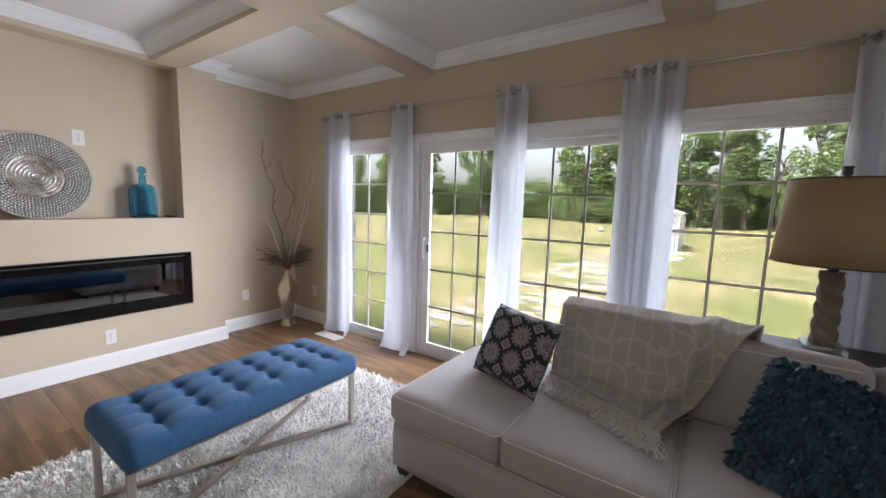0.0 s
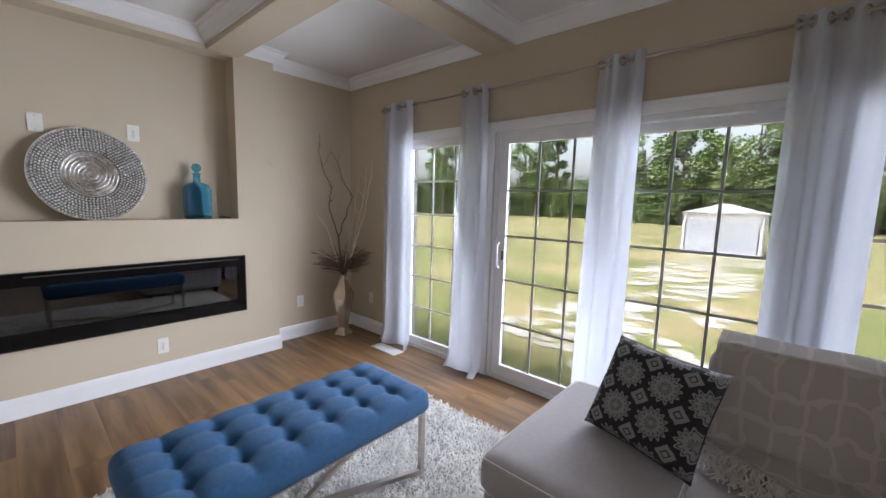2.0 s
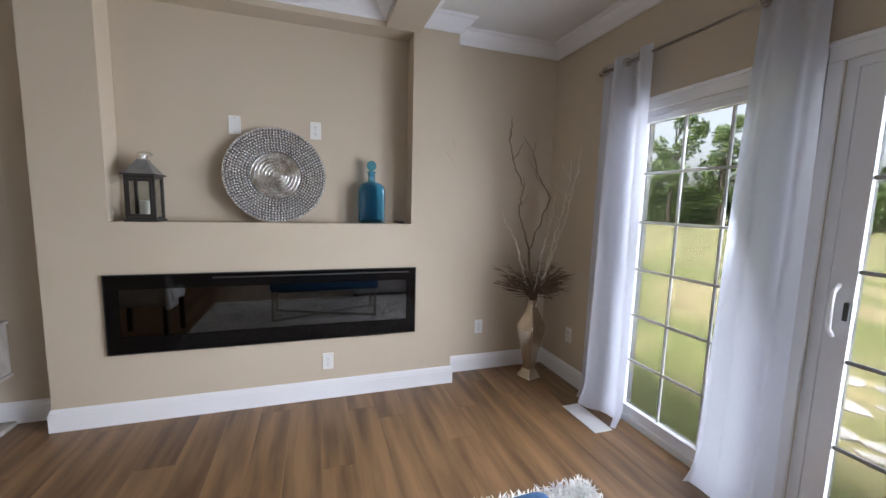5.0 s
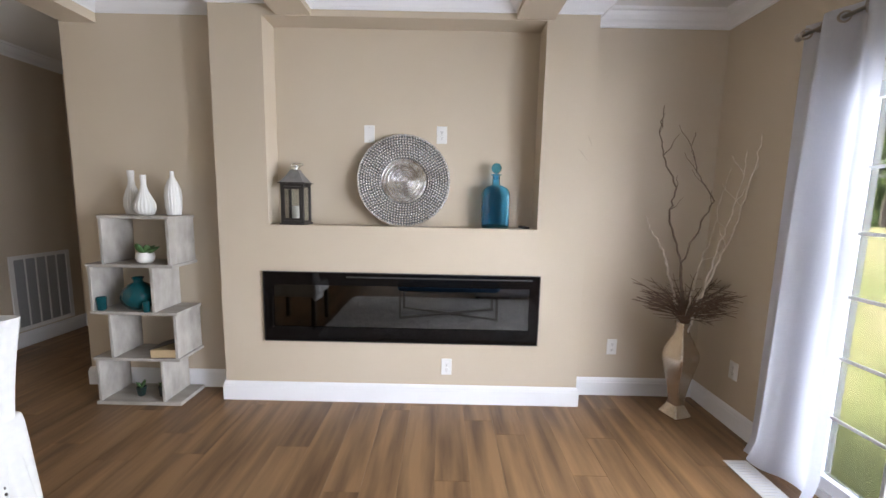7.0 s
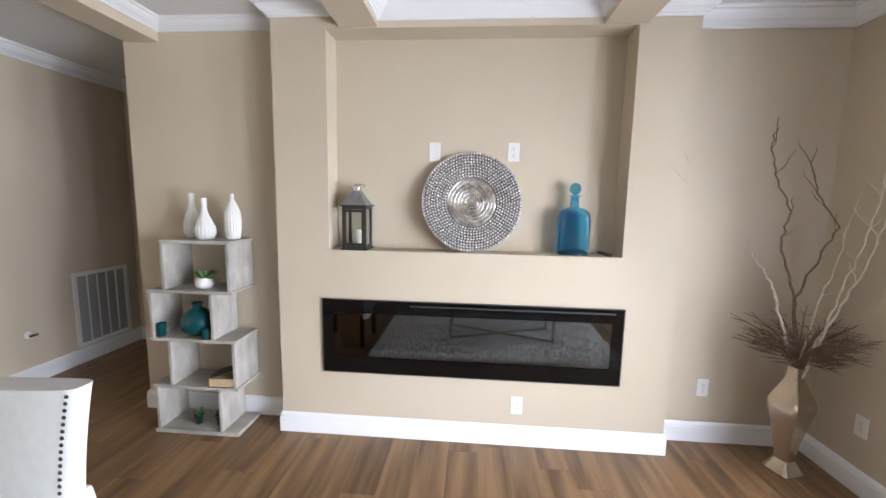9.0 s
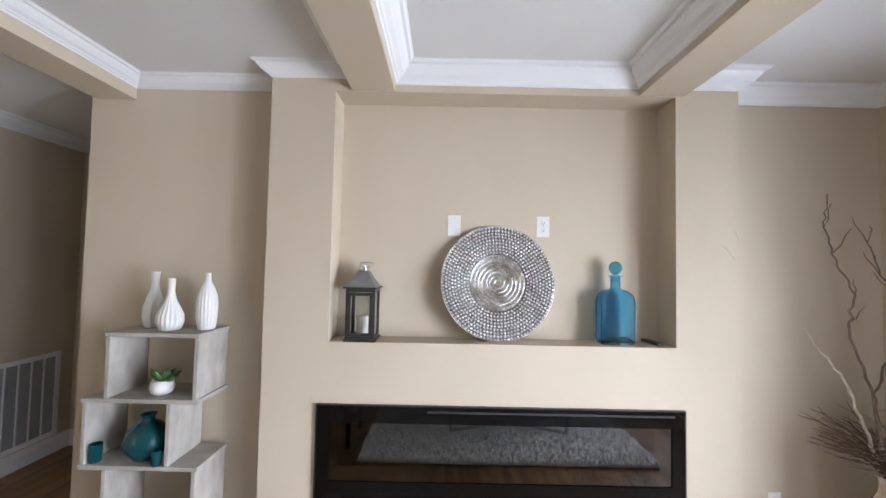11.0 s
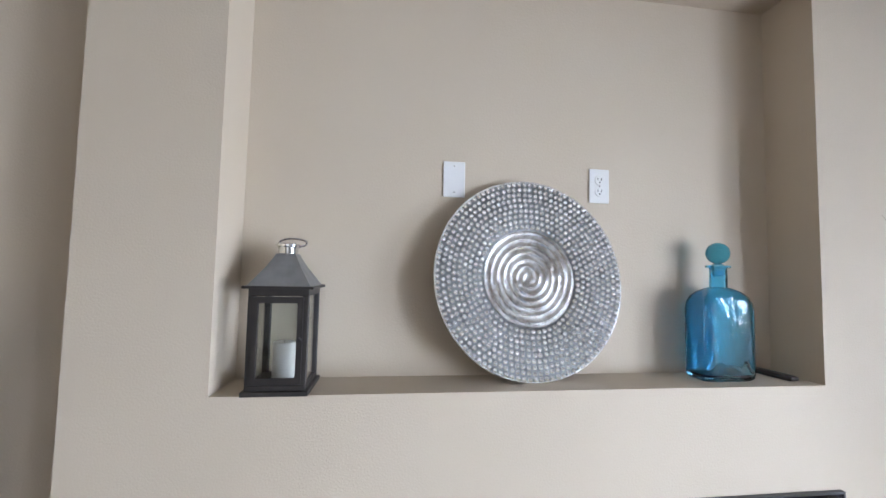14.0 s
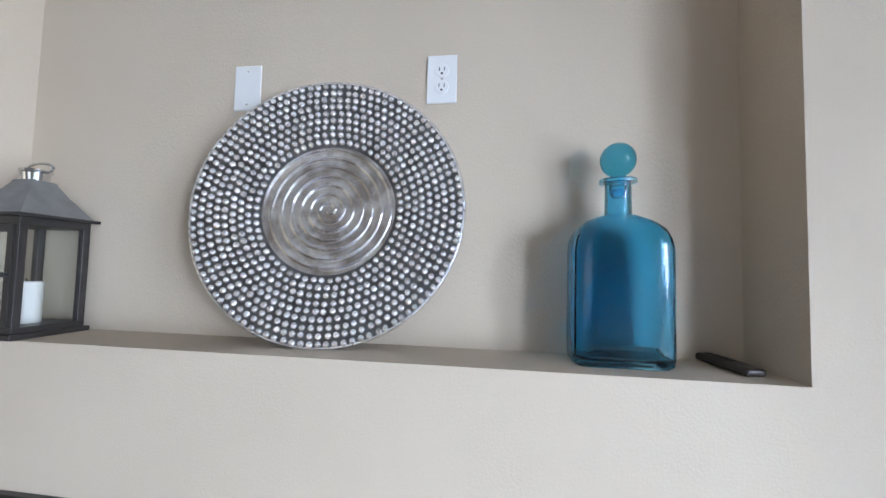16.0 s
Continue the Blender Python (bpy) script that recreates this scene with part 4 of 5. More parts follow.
# ---- curtains ----
rod = thing("curtain_rod", "slim brushed nickel curtain rod on brackets over the windows", "curtain rod", pose(0, -0.02, 2.232))
part("pole", tube(bmesh.new(), [(0.47, 0, 0), (2.6, 0, 0), (4.85, 0, 0)], 0.0085, 12), M_NICKEL, rod, "", True)
for x in (0.47, 4.85):
    bm = bmesh.new()
    lathe(bm, [(0.010, -0.012), (0.019, -0.008), (0.021, 0.006), (0.012, 0.016), (0.004, 0.018)], 16)
    bmesh.ops.rotate(bm, verts=bm.verts, matrix=Matrix.Rotation(radians(90 if x > 1 else -90), 3, "Y"))
    bmesh.ops.translate(bm, verts=bm.verts, vec=(x, 0, 0))
    part("finial", bm, M_NICKEL, rod, "", True)
for x in (0.56, 2.60, 4.72):
    bm = bmesh.new()
    bar(bm, (x, 0.004, -0.004), (x, 0.088, -0.004), 0.012, 0.012)
    box(bm, x - 0.015, 0.084, -0.04, x + 0.015, 0.089, 0.03)
    part("bracket", bm, M_NICKEL, rod)


def curtain(x0, x1, b0, b1, folds, seed, label, puddle=0.0):
    t = thing("curtain", label, "curtain", pose(0, -0.02, 0), "curtains on the rod")
    rg = random.Random(seed)
    ph, am = rg.uniform(0, 6.28), [rg.uniform(0.7, 1.25) for _ in range(folds + 2)]

    def at(u, v):
        z = 0.012 + 2.262 * (1 - v)
        top, bot = x0 + (x1 - x0) * u, b0 + (b1 - b0) * u
        w = v ** 0.8
        x = top * (1 - w) + bot * w
        x += 0.012 * w * math.sin(u * 17 + seed)
        f = u * folds
        k = am[int(f)] * (1 - (f % 1)) + am[int(f) + 1] * (f % 1)
        amp = 0.036 * k * (1 - 0.18 * v)
        y = amp * math.sin(2 * math.pi * f + ph * 0 + 0.9 * w * math.sin(u * 5 + seed)) + 0.010 * w * noise.noise(Vector((u * 5, v * 2, seed)))
        if v > 0.94:
            q = (v - 0.94) / 0.06
            y -= puddle * q * q * (0.5 + 0.5 * math.sin(u * 6 + seed))
            x += 0.012 * q * math.sin(u * 9 + seed)
        y = min(y, 0.055)
        return (x, y, z + 0.006 * math.sin(2 * math.pi * f) * (1 if v < 0.01 else 0))
    bm = bmesh.new()
    grid_surface(bm, folds * 16 + 1, 50, at)
    c = part("curtain_panel", bm, M_CURTAIN, t, "", True)
    for i in range(folds * 2):
        u = (i + 0.5) / (folds * 2)
        x, y, z = at((round(u * folds * 2 - 0.5) * 0.5 + 0.25 - 0.25) / folds if i else 0.02, 0.0)
        g = bmesh.new()
        r = 0.022
        tube(g, [(0.0, r * math.cos(a), r * math.sin(a)) for a in [2 * math.pi * j / 20 for j in range(21)]], 0.005, 6)
        bmesh.ops.rotate(g, verts=g.verts, matrix=Matrix.Rotation(radians(28 if i % 2 else -28), 3, "Z"))
        bmesh.ops.translate(g, verts=g.verts, vec=(x, 0.0, 2.232))
        part("grommet", g, M_NICKEL, t, "nickel grommet", True)
    return t


curtain(0.50, 0.885, 0.455, 0.90, 2, 1, "white sheer grommet curtain beside the corner window, hem on the floor", 0.05)
curtain(1.44, 1.68, 1.33, 1.70, 2, 2, "white sheer grommet curtain between window and sliding door", 0.08)
curtain(2.49, 2.74, 2.44, 2.72, 2, 3, "white sheer grommet curtain over the middle of the sliding door")
curtain(3.36, 3.69, 3.37, 3.69, 3, 4, "gathered white sheer curtain between door and the wide window", 0.04)
curtain(4.38, 4.76, 4.42, 4.78, 3, 5, "white sheer grommet curtain at the far end of the rod", 0.04)

# ---- floor register ----
reg = thing("floor_register", "white metal floor register beside the curtain", "vent", pose(0.55, -0.21, 0))
part("frame", bbox(0, 0, 0.0005, 0.33, 0.13, 0.005, 0.001, 1), M_PLATE, reg)
for i in range(14):
    part("slat", bbox(0.02 + i * 0.021, 0.02, 0.0045, 0.028 + i * 0.021, 0.11, 0.0065, 0), M_VINYL, reg)

# ---- fireplace ----
fire = thing("electric_fireplace", "long black linear electric fireplace set in the chimney breast, unlit", "fireplace", pose(0, FY0, FZ0))
W, H = FY1 - FY0, FZ1 - FZ0


def yring(y0, y1, z0, z1, xa, xb, l, r, t, b):
    bm = bmesh.new()
    box(bm, xa, y0, z0, xb, y0 + l, z1)
    box(bm, xa, y1 - r, z0, xb, y1, z1)
    box(bm, xa, y0 + l, z1 - t, xb, y1 - r, z1)
    box(bm, xa, y0 + l, z0, xb, y1 - r, z0 + b)
    return bm


part("bezel", yring(0, W, 0, H, 0.001, 0.012, 0.065, 0.065, 0.085, 0.10), M_GLOSSBLACK, fire, "glossy black bezel")
part("trim", yring(-0.004, W + 0.004, -0.004, H + 0.004, 0.0005, 0.014, 0.006, 0.006, 0.006, 0.006), M_BLACK, fire)
part("vent_slot", bbox(0.009, 0.55, H - 0.032, 0.0135, W - 0.05, H - 0.022, 0.001, 1), M_DARK, fire)
part("glass", bbox(0.003, 0.06, 0.095, 0.007, W - 0.06, H - 0.08, 0), M_SMOKE, fire)
bm = bmesh.new()
box(bm, -0.155, 0.03, 0.03, -0.150, W - 0.03, H - 0.03)
box(bm, -0.150, 0.03, 0.03, 0.0, W - 0.03, 0.09)
box(bm, -0.150, 0.03, H - 0.075, 0.0, W - 0.03, H - 0.03)
box(bm, -0.150, 0.03, 0.09, 0.0, 0.06, H - 0.075)
box(bm, -0.150, W - 0.06, 0.09, 0.0, W - 0.03, H - 0.075)
part("firebox", bm, M_DARKBOX, fire)
rng = random.Random(2)
bm = bmesh.new()
for _ in range(260):
    s = rng.uniform(0.006, 0.013)
    bmesh.ops.create_icosphere(bm, subdivisions=1, radius=s, matrix=Matrix.Translation((rng.uniform(-0.13, -0.02), rng.uniform(0.08, W - 0.08), 0.09 + s * 0.7)))
part("ember_stones", bm, M_CRYSTAL, fire, "dark glass ember stones", kind="stuff")
# white beads added as the glints along the lower edge of the glass
for f_ in (0.07, 0.17, 0.35, 0.47, 0.56, 0.73, 0.88):
    bm = bmesh.new()
    bmesh.ops.create_icosphere(bm, subdivisions=1, radius=0.0048, matrix=Matrix.Translation((-0.012, W * f_, 0.106)))
    part("ember_crystal", bm, M_PLATE, fire, "small white bead standing in for a glint")


# ---- wall plates ----
def wall_plate(m, label, kind):
    """Local x is out of the wall, y along it."""
    t = thing("outlet" if kind else "wall_plate", label, "outlet" if kind else "wall plate", m)
    part("cover_plate", bbox(0.0005, -0.035, -0.057, 0.0055, 0.035, 0.057, 0.002), M_PLATE, t)
    if kind:
        for z in (-0.0195, 0.0195):
            bm = bmesh.new()
            lathe(bm, [(0.0165, 0.0), (0.0165, 0.0022), (0.0155, 0.003)], 20)
            bmesh.ops.rotate(bm, verts=bm.verts, matrix=Matrix.Rotation(radians(90), 3, "Y"))
            bmesh.ops.translate(bm, verts=bm.verts, vec=(0.005, 0, z))
            s = part("receptacle", bm, M_PLATE, t)
            for y in (-0.006, 0.006):
                part("slot", bbox(0.0075, y - 0.0011, z - 0.001, 0.0084, y + 0.0011, z + 0.008, 0), M_DARK, s)
            part("slot", bbox(0.0075, -0.0025, z - 0.0095, 0.0084, 0.0025, z - 0.005, 0), M_DARK, s)
    for z in ((0,) if kind else (-0.042, 0.042)):
        bm = bmesh.new()
        lathe(bm, [(0.003, 0.0), (0.003, 0.001), (0.002, 0.0015)], 10)
        bmesh.ops.rotate(bm, verts=bm.verts, matrix=Matrix.Rotation(radians(90), 3, "Y"))
        bmesh.ops.translate(bm, verts=bm.verts, vec=(0.0052, 0, z))
        part("screw", bm, M_STEEL, t)
    return t


wall_plate(pose(REC, -1.797, 1.826), "white duplex outlet on the niche's back wall", True)
wall_plate(pose(REC, -2.287, 1.824), "white blank cover plate on the niche's back wall", False)
wall_plate(pose(FACE, -1.733, 0.264), "white duplex outlet below the fireplace", True)
wall_plate(pose(REC, -0.54, 0.365), "white duplex outlet on the recessed wall by the vase", True)
wall_plate(pose(0.20, WY, 0.365, 0, 0, -90), "white duplex outlet on the window wall", True)

for pts in (((0.0012, -0.935, 1.738), (0.0016, -0.905, 1.712), (0.0012, -0.87, 1.665), (0.0012, -0.845, 1.655)), ((0.0012, -0.872, 1.812), (0.0016, -0.86, 1.795), (0.0012, -0.845, 1.758))):
    scuff = thing("scuff_mark", "thin brownish scuff on the painted corner of the chimney breast", "scuff mark", pose(*pts[0]), "scuffs on the chimney breast")
    part("scratch", tube(bmesh.new(), [Vector(q) - Vector(pts[0]) for q in pts], [0.0005, 0.0012, 0.0009, 0.0004], 5), M_SCUFF, scuff, "", True)

# ---- niche things ----
NB = NZ0
charger = thing("decorative_plate", "large hammered silver plate with beaded rim leaning in the niche", "decorative plate",
                pose(-0.072, -2.040, NB + 0.002) @ pose(0, 0, 0, 0, 0, 6) @ pose(0, 0, 0, 0, -8.5, 0) @ pose(0, 0, 0.309))
R, RI = 0.309, 0.153


def plate_x(r):
    if r < RI:
        return -0.022 + 0.006 * (r / RI) ** 2
    s = (r - RI) / (R - RI)
    return -0.016 + 0.020 * s ** 0.7


bm = bmesh.new()


def disc(u, v):
    a, r = 2 * math.pi * u, 0.001 + (RI - 0.001) * v
    turns = 7.0
    f = (v * turns - u) % 1.0
    h = 0.0032 * math.exp(-((f - 0.5) / 0.16) ** 2) + 0.0008 * noise.noise(Vector((math.cos(a) * r * 60, math.sin(a) * r * 60, 0)))
    return (plate_x(r) + h, r * math.cos(a), r * math.sin(a))


grid_surface(bm, 128, 90, disc, True)
part("spiral_centre", bm, M_ANTIQUE, charger, "antiqued spiral centre", True)
bm = bmesh.new()
grid_surface(bm, 128, 14, lambda u, v: (plate_x(RI + (R - RI) * v), (RI + (R - RI) * v) * math.cos(2 * math.pi * u), (RI + (R - RI) * v) * math.sin(2 * math.pi * u)), True)
grid_surface(bm, 128, 6, lambda u, v: (plate_x(R - (R - 0.05) * v) - 0.006, (R - (R - 0.05) * v) * math.cos(2 * math.pi * u), (R - (R - 0.05) * v) * math.sin(2 * math.pi * u)), True)
part("rim", bm, M_RIMDARK, charger, "", True)
part("rim_edge", tube(bmesh.new(), [(plate_x(R) - 0.003, R * math.cos(a), R * math.sin(a)) for a in [2 * math.pi * k / 96 for k in range(97)]], 0.004, 8), M_SILVER, charger, "", True)
rng = random.Random(6)
bm = bmesh.new()
proto = [(math.cos(a) * c, math.sin(a) * c, h) for c, h in ((1, 0), (0.78, 0.55)) for a in [2 * math.pi * k / 8 for k in range(8)]] + [(0, 0, 0.85)]
rings_n = 9
for k in range(rings_n):
    r = RI + 0.012 + (R - RI - 0.020) * k / (rings_n - 1)
    n = int(2 * math.pi * r / 0.0185)
    for i in range(n):
        a = 2 * math.pi * (i + 0.5 * (k % 2)) / n + rng.uniform(-0.006, 0.006)
        rad = rng.uniform(0.0074, 0.0083)
        rr = r + rng.uniform(-0.001, 0.001)
        vs = []
        for px, py, ph in proto:
            q = rr + px * rad
            vs.append(bm.verts.new((plate_x(q) + ph * rad - 0.0006, q * math.cos(a) - py * rad * math.sin(a), q * math.sin(a) + py * rad * math.cos(a))))
        for j in range(8):
            j2 = (j + 1) % 8
            bm.faces.new((vs[j], vs[j2], vs[8 + j2], vs[8 + j]))
            bm.faces.new((vs[8 + j], vs[8 + j2], vs[16]))
part("bead_relief", bm, M_SILVER, charger, "", True, "stuff")

# lantern
lan = thing("lantern", "dark bronze candle lantern with grey metal roof in the niche", "lantern", pose(-0.072, -2.758, NB))
s = 0.074
part("base", bbox(-s - 0.008, -s - 0.008, 0, s + 0.008, s + 0.008, 0.012, 0.002), M_BRONZE, lan)
part("base", bbox(-s, -s, 0.012, s, s, 0.026, 0.002), M_BRONZE, lan)
for a in (-1, 1):
    for b in (-1, 1):
        part("post", bbox(a * s - (0.016 if a > 0 else 0), b * s - (0.016 if b > 0 else 0), 0.026, a * s + (0.016 if a < 0 else 0), b * s + (0.016 if b < 0 else 0), 0.25, 0.001, 1), M_BRONZE, lan)
part("top_rail", bbox(-s, -s, 0.25, s, s, 0.268, 0.001, 1), M_BRONZE, lan)
part("eave", bbox(-s - 0.013, -s - 0.013, 0.268, s + 0.013, s + 0.013, 0.275, 0.001, 1), M_BRONZE, lan)
dr = part("door", yring(-s + 0.012, s - 0.012, 0.028, 0.248, s - 0.004, s + 0.003, 0.014, 0.014, 0.016, 0.016), M_BRONZE, lan)
part("knob", tube(bmesh.new(), [(s + 0.002, s - 0.019, 0.14), (s + 0.011, s - 0.019, 0.14)], [0.005, 0.006], 10), M_BLACK, dr)
for k in range(4):
    bm = bbox(s - 0.008, -s + 0.014, 0.026, s - 0.006, s - 0.014, 0.25, 0)
    bmesh.ops.rotate(bm, verts=bm.verts, matrix=Matrix.Rotation(radians(90 * k), 3, "Z"))
    g = part("pane", bm, M_CLEAR, lan)
    g.visible_shadow = False
bm = bmesh.new()
lathe(bm, [(0.112, 0.275), (0.104, 0.281), (0.062, 0.325), (0.040, 0.352), (0.036, 0.36)], 4)
bmesh.ops.rotate(bm, verts=bm.verts, matrix=Matrix.Rotation(radians(45), 3, "Z"))
part("roof", bm, M_GREYMETAL, lan, "grey metal roof")
part("chimney_cap", lathe(bmesh.new(), [(0.024, 0.355), (0.026, 0.378), (0.030, 0.380), (0.030, 0.386), (0.012, 0.390)], 20), M_STEEL, lan, "steel cap", 40)
part("carry_ring", tube(bmesh.new(), [(0.0, 0.012 + 0.036 * math.cos(a), 0.385 + 0.012 * math.sin(a) + 0.006) for a in [2 * math.pi * k / 24 for k in range(25)]], 0.003, 6), M_STEEL, lan, "steel ring", True)
candle = thing("candle", "white pillar candle inside the lantern", "candle", pose(-0.072, -2.758, NB + 0.026))
part("wax", lathe(bmesh.new(), [(0.028, 0.0), (0.029, 0.004), (0.029, 0.092), (0.026, 0.096), (0.012, 0.092)], 24), M_WAX, candle, "", 40)
part("wick", tube(bmesh.new(), [(0, 0, 0.09), (0.002, 0, 0.104)], 0.0012, 5), M_DARK, candle)

# bottle
bot = thing("glass_bottle", "square blue glass bottle with a round ball stopper in the niche", "bottle", pose(-0.094, -1.429, NB))
bot.scale = (1, 1, 1.018)


def squircle(bm, levels, n=40, p=5.0):
    rows = []
    for hx, hy, z, e in levels:
        row = []
        for i in range(n):
            a = 2 * math.pi * (i + 0.5) / n
            c, s_ = math.cos(a), math.sin(a)
            k = (abs(c) ** e + abs(s_) ** e) ** (-1 / e)
            row.append(bm.verts.new((hx * k * c, hy * k * s_, z)))
        rows.append(row)
    for a, b in zip(rows, rows[1:]):
        for i in range(n):
            j = (i + 1) % n
            bm.faces.new((a[i], a[j], b[j], b[i]))
    bm.faces.new(rows[0][::-1])
    return rows


lv = [(0.040, 0.082, 0.0, 7), (0.045, 0.090, 0.006, 7), (0.046, 0.092, 0.02, 8), (0.046, 0.092, 0.215, 8), (0.045, 0.089, 0.235, 7), (0.042, 0.080, 0.255, 6), (0.037, 0.062, 0.270, 4),
      (0.030, 0.040, 0.279, 3), (0.024, 0.026, 0.284, 2), (0.025, 0.025, 0.292, 2), (0.0245, 0.0245, 0.340, 2), (0.025, 0.025, 0.343, 2), (0.035, 0.035, 0.345, 2), (0.035, 0.035, 0.352, 2),
      (0.018, 0.018, 0.352, 2)]
bm = bmesh.new()
squircle(bm, lv)
part("body", bm, M_BOTTLE, bot, "", 30)
bm = bmesh.new()
squircle(bm, [(max(0.004, a - 0.005), max(0.004, b - 0.005), z + (0.012 if i < 2 else 0), e) for i, (a, b, z, e) in enumerate(lv[:11])])
inner = part("inner_wall", bm, M_BOTTLE_IN, bot, "", 30)
inner.data.flip_normals()
bm = bmesh.new()
bmesh.ops.create_uvsphere(bm, u_segments=32, v_segments=20, radius=0.034, matrix=Matrix.Translation((0, 0, 0.391)))
stp = part("stopper", bm, M_BOTTLE2, bot, "blue glass ball stopper", True)
part("stopper_plug", lathe(bmesh.new(), [(0.012, 0.318), (0.0165, 0.325), (0.017, 0.355), (0.012, 0.358)], 20), M_BOTTLE, stp, "", 40)
rem = thing("remote_control", "slim black remote control lying on the niche floor", "remote control", pose(-0.115, -1.228, NB) @ pose(0, 0, 0, 0, 0, 8))
part("case", soft_box(bmesh.new(), -0.075, -0.019, 0.001, 0.075, 0.019, 0.015, 0.006, 20, 8, 4, 0.002), M_REMOTE, rem, "", True)
for i in range(4):
    part("button", bbox(-0.05 + i * 0.02, -0.006, 0.0155, -0.04 + i * 0.02, 0.006, 0.0180, 0.001, 1), M_BLACK, rem)

# ---- tall vase with branches ----
vase = thing("floor_vase", "tall champagne metal vase of square section in the corner", "vase", pose(0.075, -0.195, 0, 0, 0, 18))
for nm, lv_ in (("foot", [(0.080, 0.0), (0.082, 0.006), (0.058, 0.045), (0.047, 0.075)]),
                ("vase_body", [(0.047, 0.075), (0.045, 0.10), (0.060, 0.20), (0.082, 0.30), (0.099, 0.38), (0.103, 0.415), (0.096, 0.445), (0.070, 0.50), (0.044, 0.555)]),
                ("neck", [(0.044, 0.555), (0.036, 0.585), (0.040, 0.615), (0.047, 0.635), (0.040, 0.634), (0.030, 0.59)])):
    bm = bmesh.new()
    squircle(bm, [(q * (0.80 if z > 0.05 else 0.88),) * 2 + (z, 12) for q, z in lv_], 48)
    part(nm, bm, M_CHAMPAGNE, vase, "", 35)
VX, VY = 0.075, -0.195


def branch(pts, r0, material, label, group="branches in the vase", twigs=0, seed=0):
    rg = random.Random(seed)
    t = thing("branch", label, "branch", pose(VX, VY, 0.45), group)
    P = [Vector((x - VX, y - VY, z - 0.45)) for x, y, z in pts]
    fine = []
    for a, b in zip(P, P[1:]):
        for k in range(6):
            q = a.lerp(b, k / 6)
            fine.append(q + Vector((rg.uniform(-1, 1), rg.uniform(-1, 1), 0)) * 0.008 * (1 if fine else 0))
    fine.append(P[-1])
    n = len(fine)
    bm = bmesh.new()
    tube(bm, fine, [r0 * (1 - 0.75 * k / n) for k in range(n)], 7)
    for k in range(twigs):
        i = int(n * (0.45 + 0.5 * k / max(1, twigs)))
        d = Vector((rg.uniform(-0.4, 0.4), rg.uniform(-1, 1), rg.uniform(0.3, 1))).normalized()
        q, L = fine[i], rg.uniform(0.06, 0.16)
        tp = [q, q + d * L * 0.4 + Vector((0, 0.008, 0)), q + d * L * 0.75 + Vector((0, -0.006, 0.01)), q + d * L + Vector((0, 0, 0.02))]
        for w in tp:
            w.y = min(w.y, WY - VY - 0.02)
            w.x = max(w.x, REC - VX + 0.02)
        tube(bm, tp, [r0 * 0.4, r0 * 0.33, r0 * 0.26, r0 * 0.15], 6)
    part("stem", bm, material, t, "", True)
    return t


DK, LT = "dark brown curly willow branch in the vase", "pale bleached curly branch in the vase"
branch([(VX, VY, 0.46), (0.07, -0.20, 0.70), (0.05, -0.24, 1.05), (0.03, -0.33, 1.33), (0.04, -0.31, 1.50), (0.03, -0.40, 1.70), (0.02, -0.43, 1.86), (0.03, -0.42, 2.0)], 0.0085, M_TWIG, DK, twigs=4, seed=1)
branch([(0.08, -0.20, 0.46), (0.05, -0.235, 1.02), (0.08, -0.17, 1.22), (0.09, -0.10, 1.42), (0.06, -0.20, 1.60), (0.05, -0.24, 1.74), (0.04, -0.22, 1.84)], 0.007, M_TWIG, DK, twigs=5, seed=2)
branch([(0.08, -0.19, 0.46), (0.13, -0.13, 0.85), (0.18, -0.07, 1.10), (0.22, -0.02, 1.35), (0.24, 0.01, 1.60), (0.26, 0.02, 1.80)], 0.0085, M_PALETWIG, LT, twigs=3, seed=3)
branch([(0.07, -0.19, 0.46), (0.12, -0.14, 0.80), (0.15, -0.10, 1.05), (0.17, -0.05, 1.30), (0.19, 0.0, 1.55), (0.18, 0.01, 1.72)], 0.008, M_PALETWIG, LT, twigs=4, seed=4)
branch([(0.07, -0.20, 0.46), (0.08, -0.18, 0.72), (0.09, -0.14, 1.00), (0.10, -0.08, 1.28), (0.11, -0.06, 1.45), (0.12, -0.03, 1.62)], 0.006, M_PALETWIG, LT, twigs=2, seed=5)
branch([(0.08, -0.20, 0.46), (0.06, -0.23, 0.68), (0.035, -0.275, 0.88), (0.005, -0.315, 1.04), (-0.06, -0.33, 1.15), (-0.10, -0.37, 1.22), (-0.14, -0.385, 1.31)], 0.0095, M_PALETWIG, LT, twigs=1, seed=6)
rng = random.Random(12)
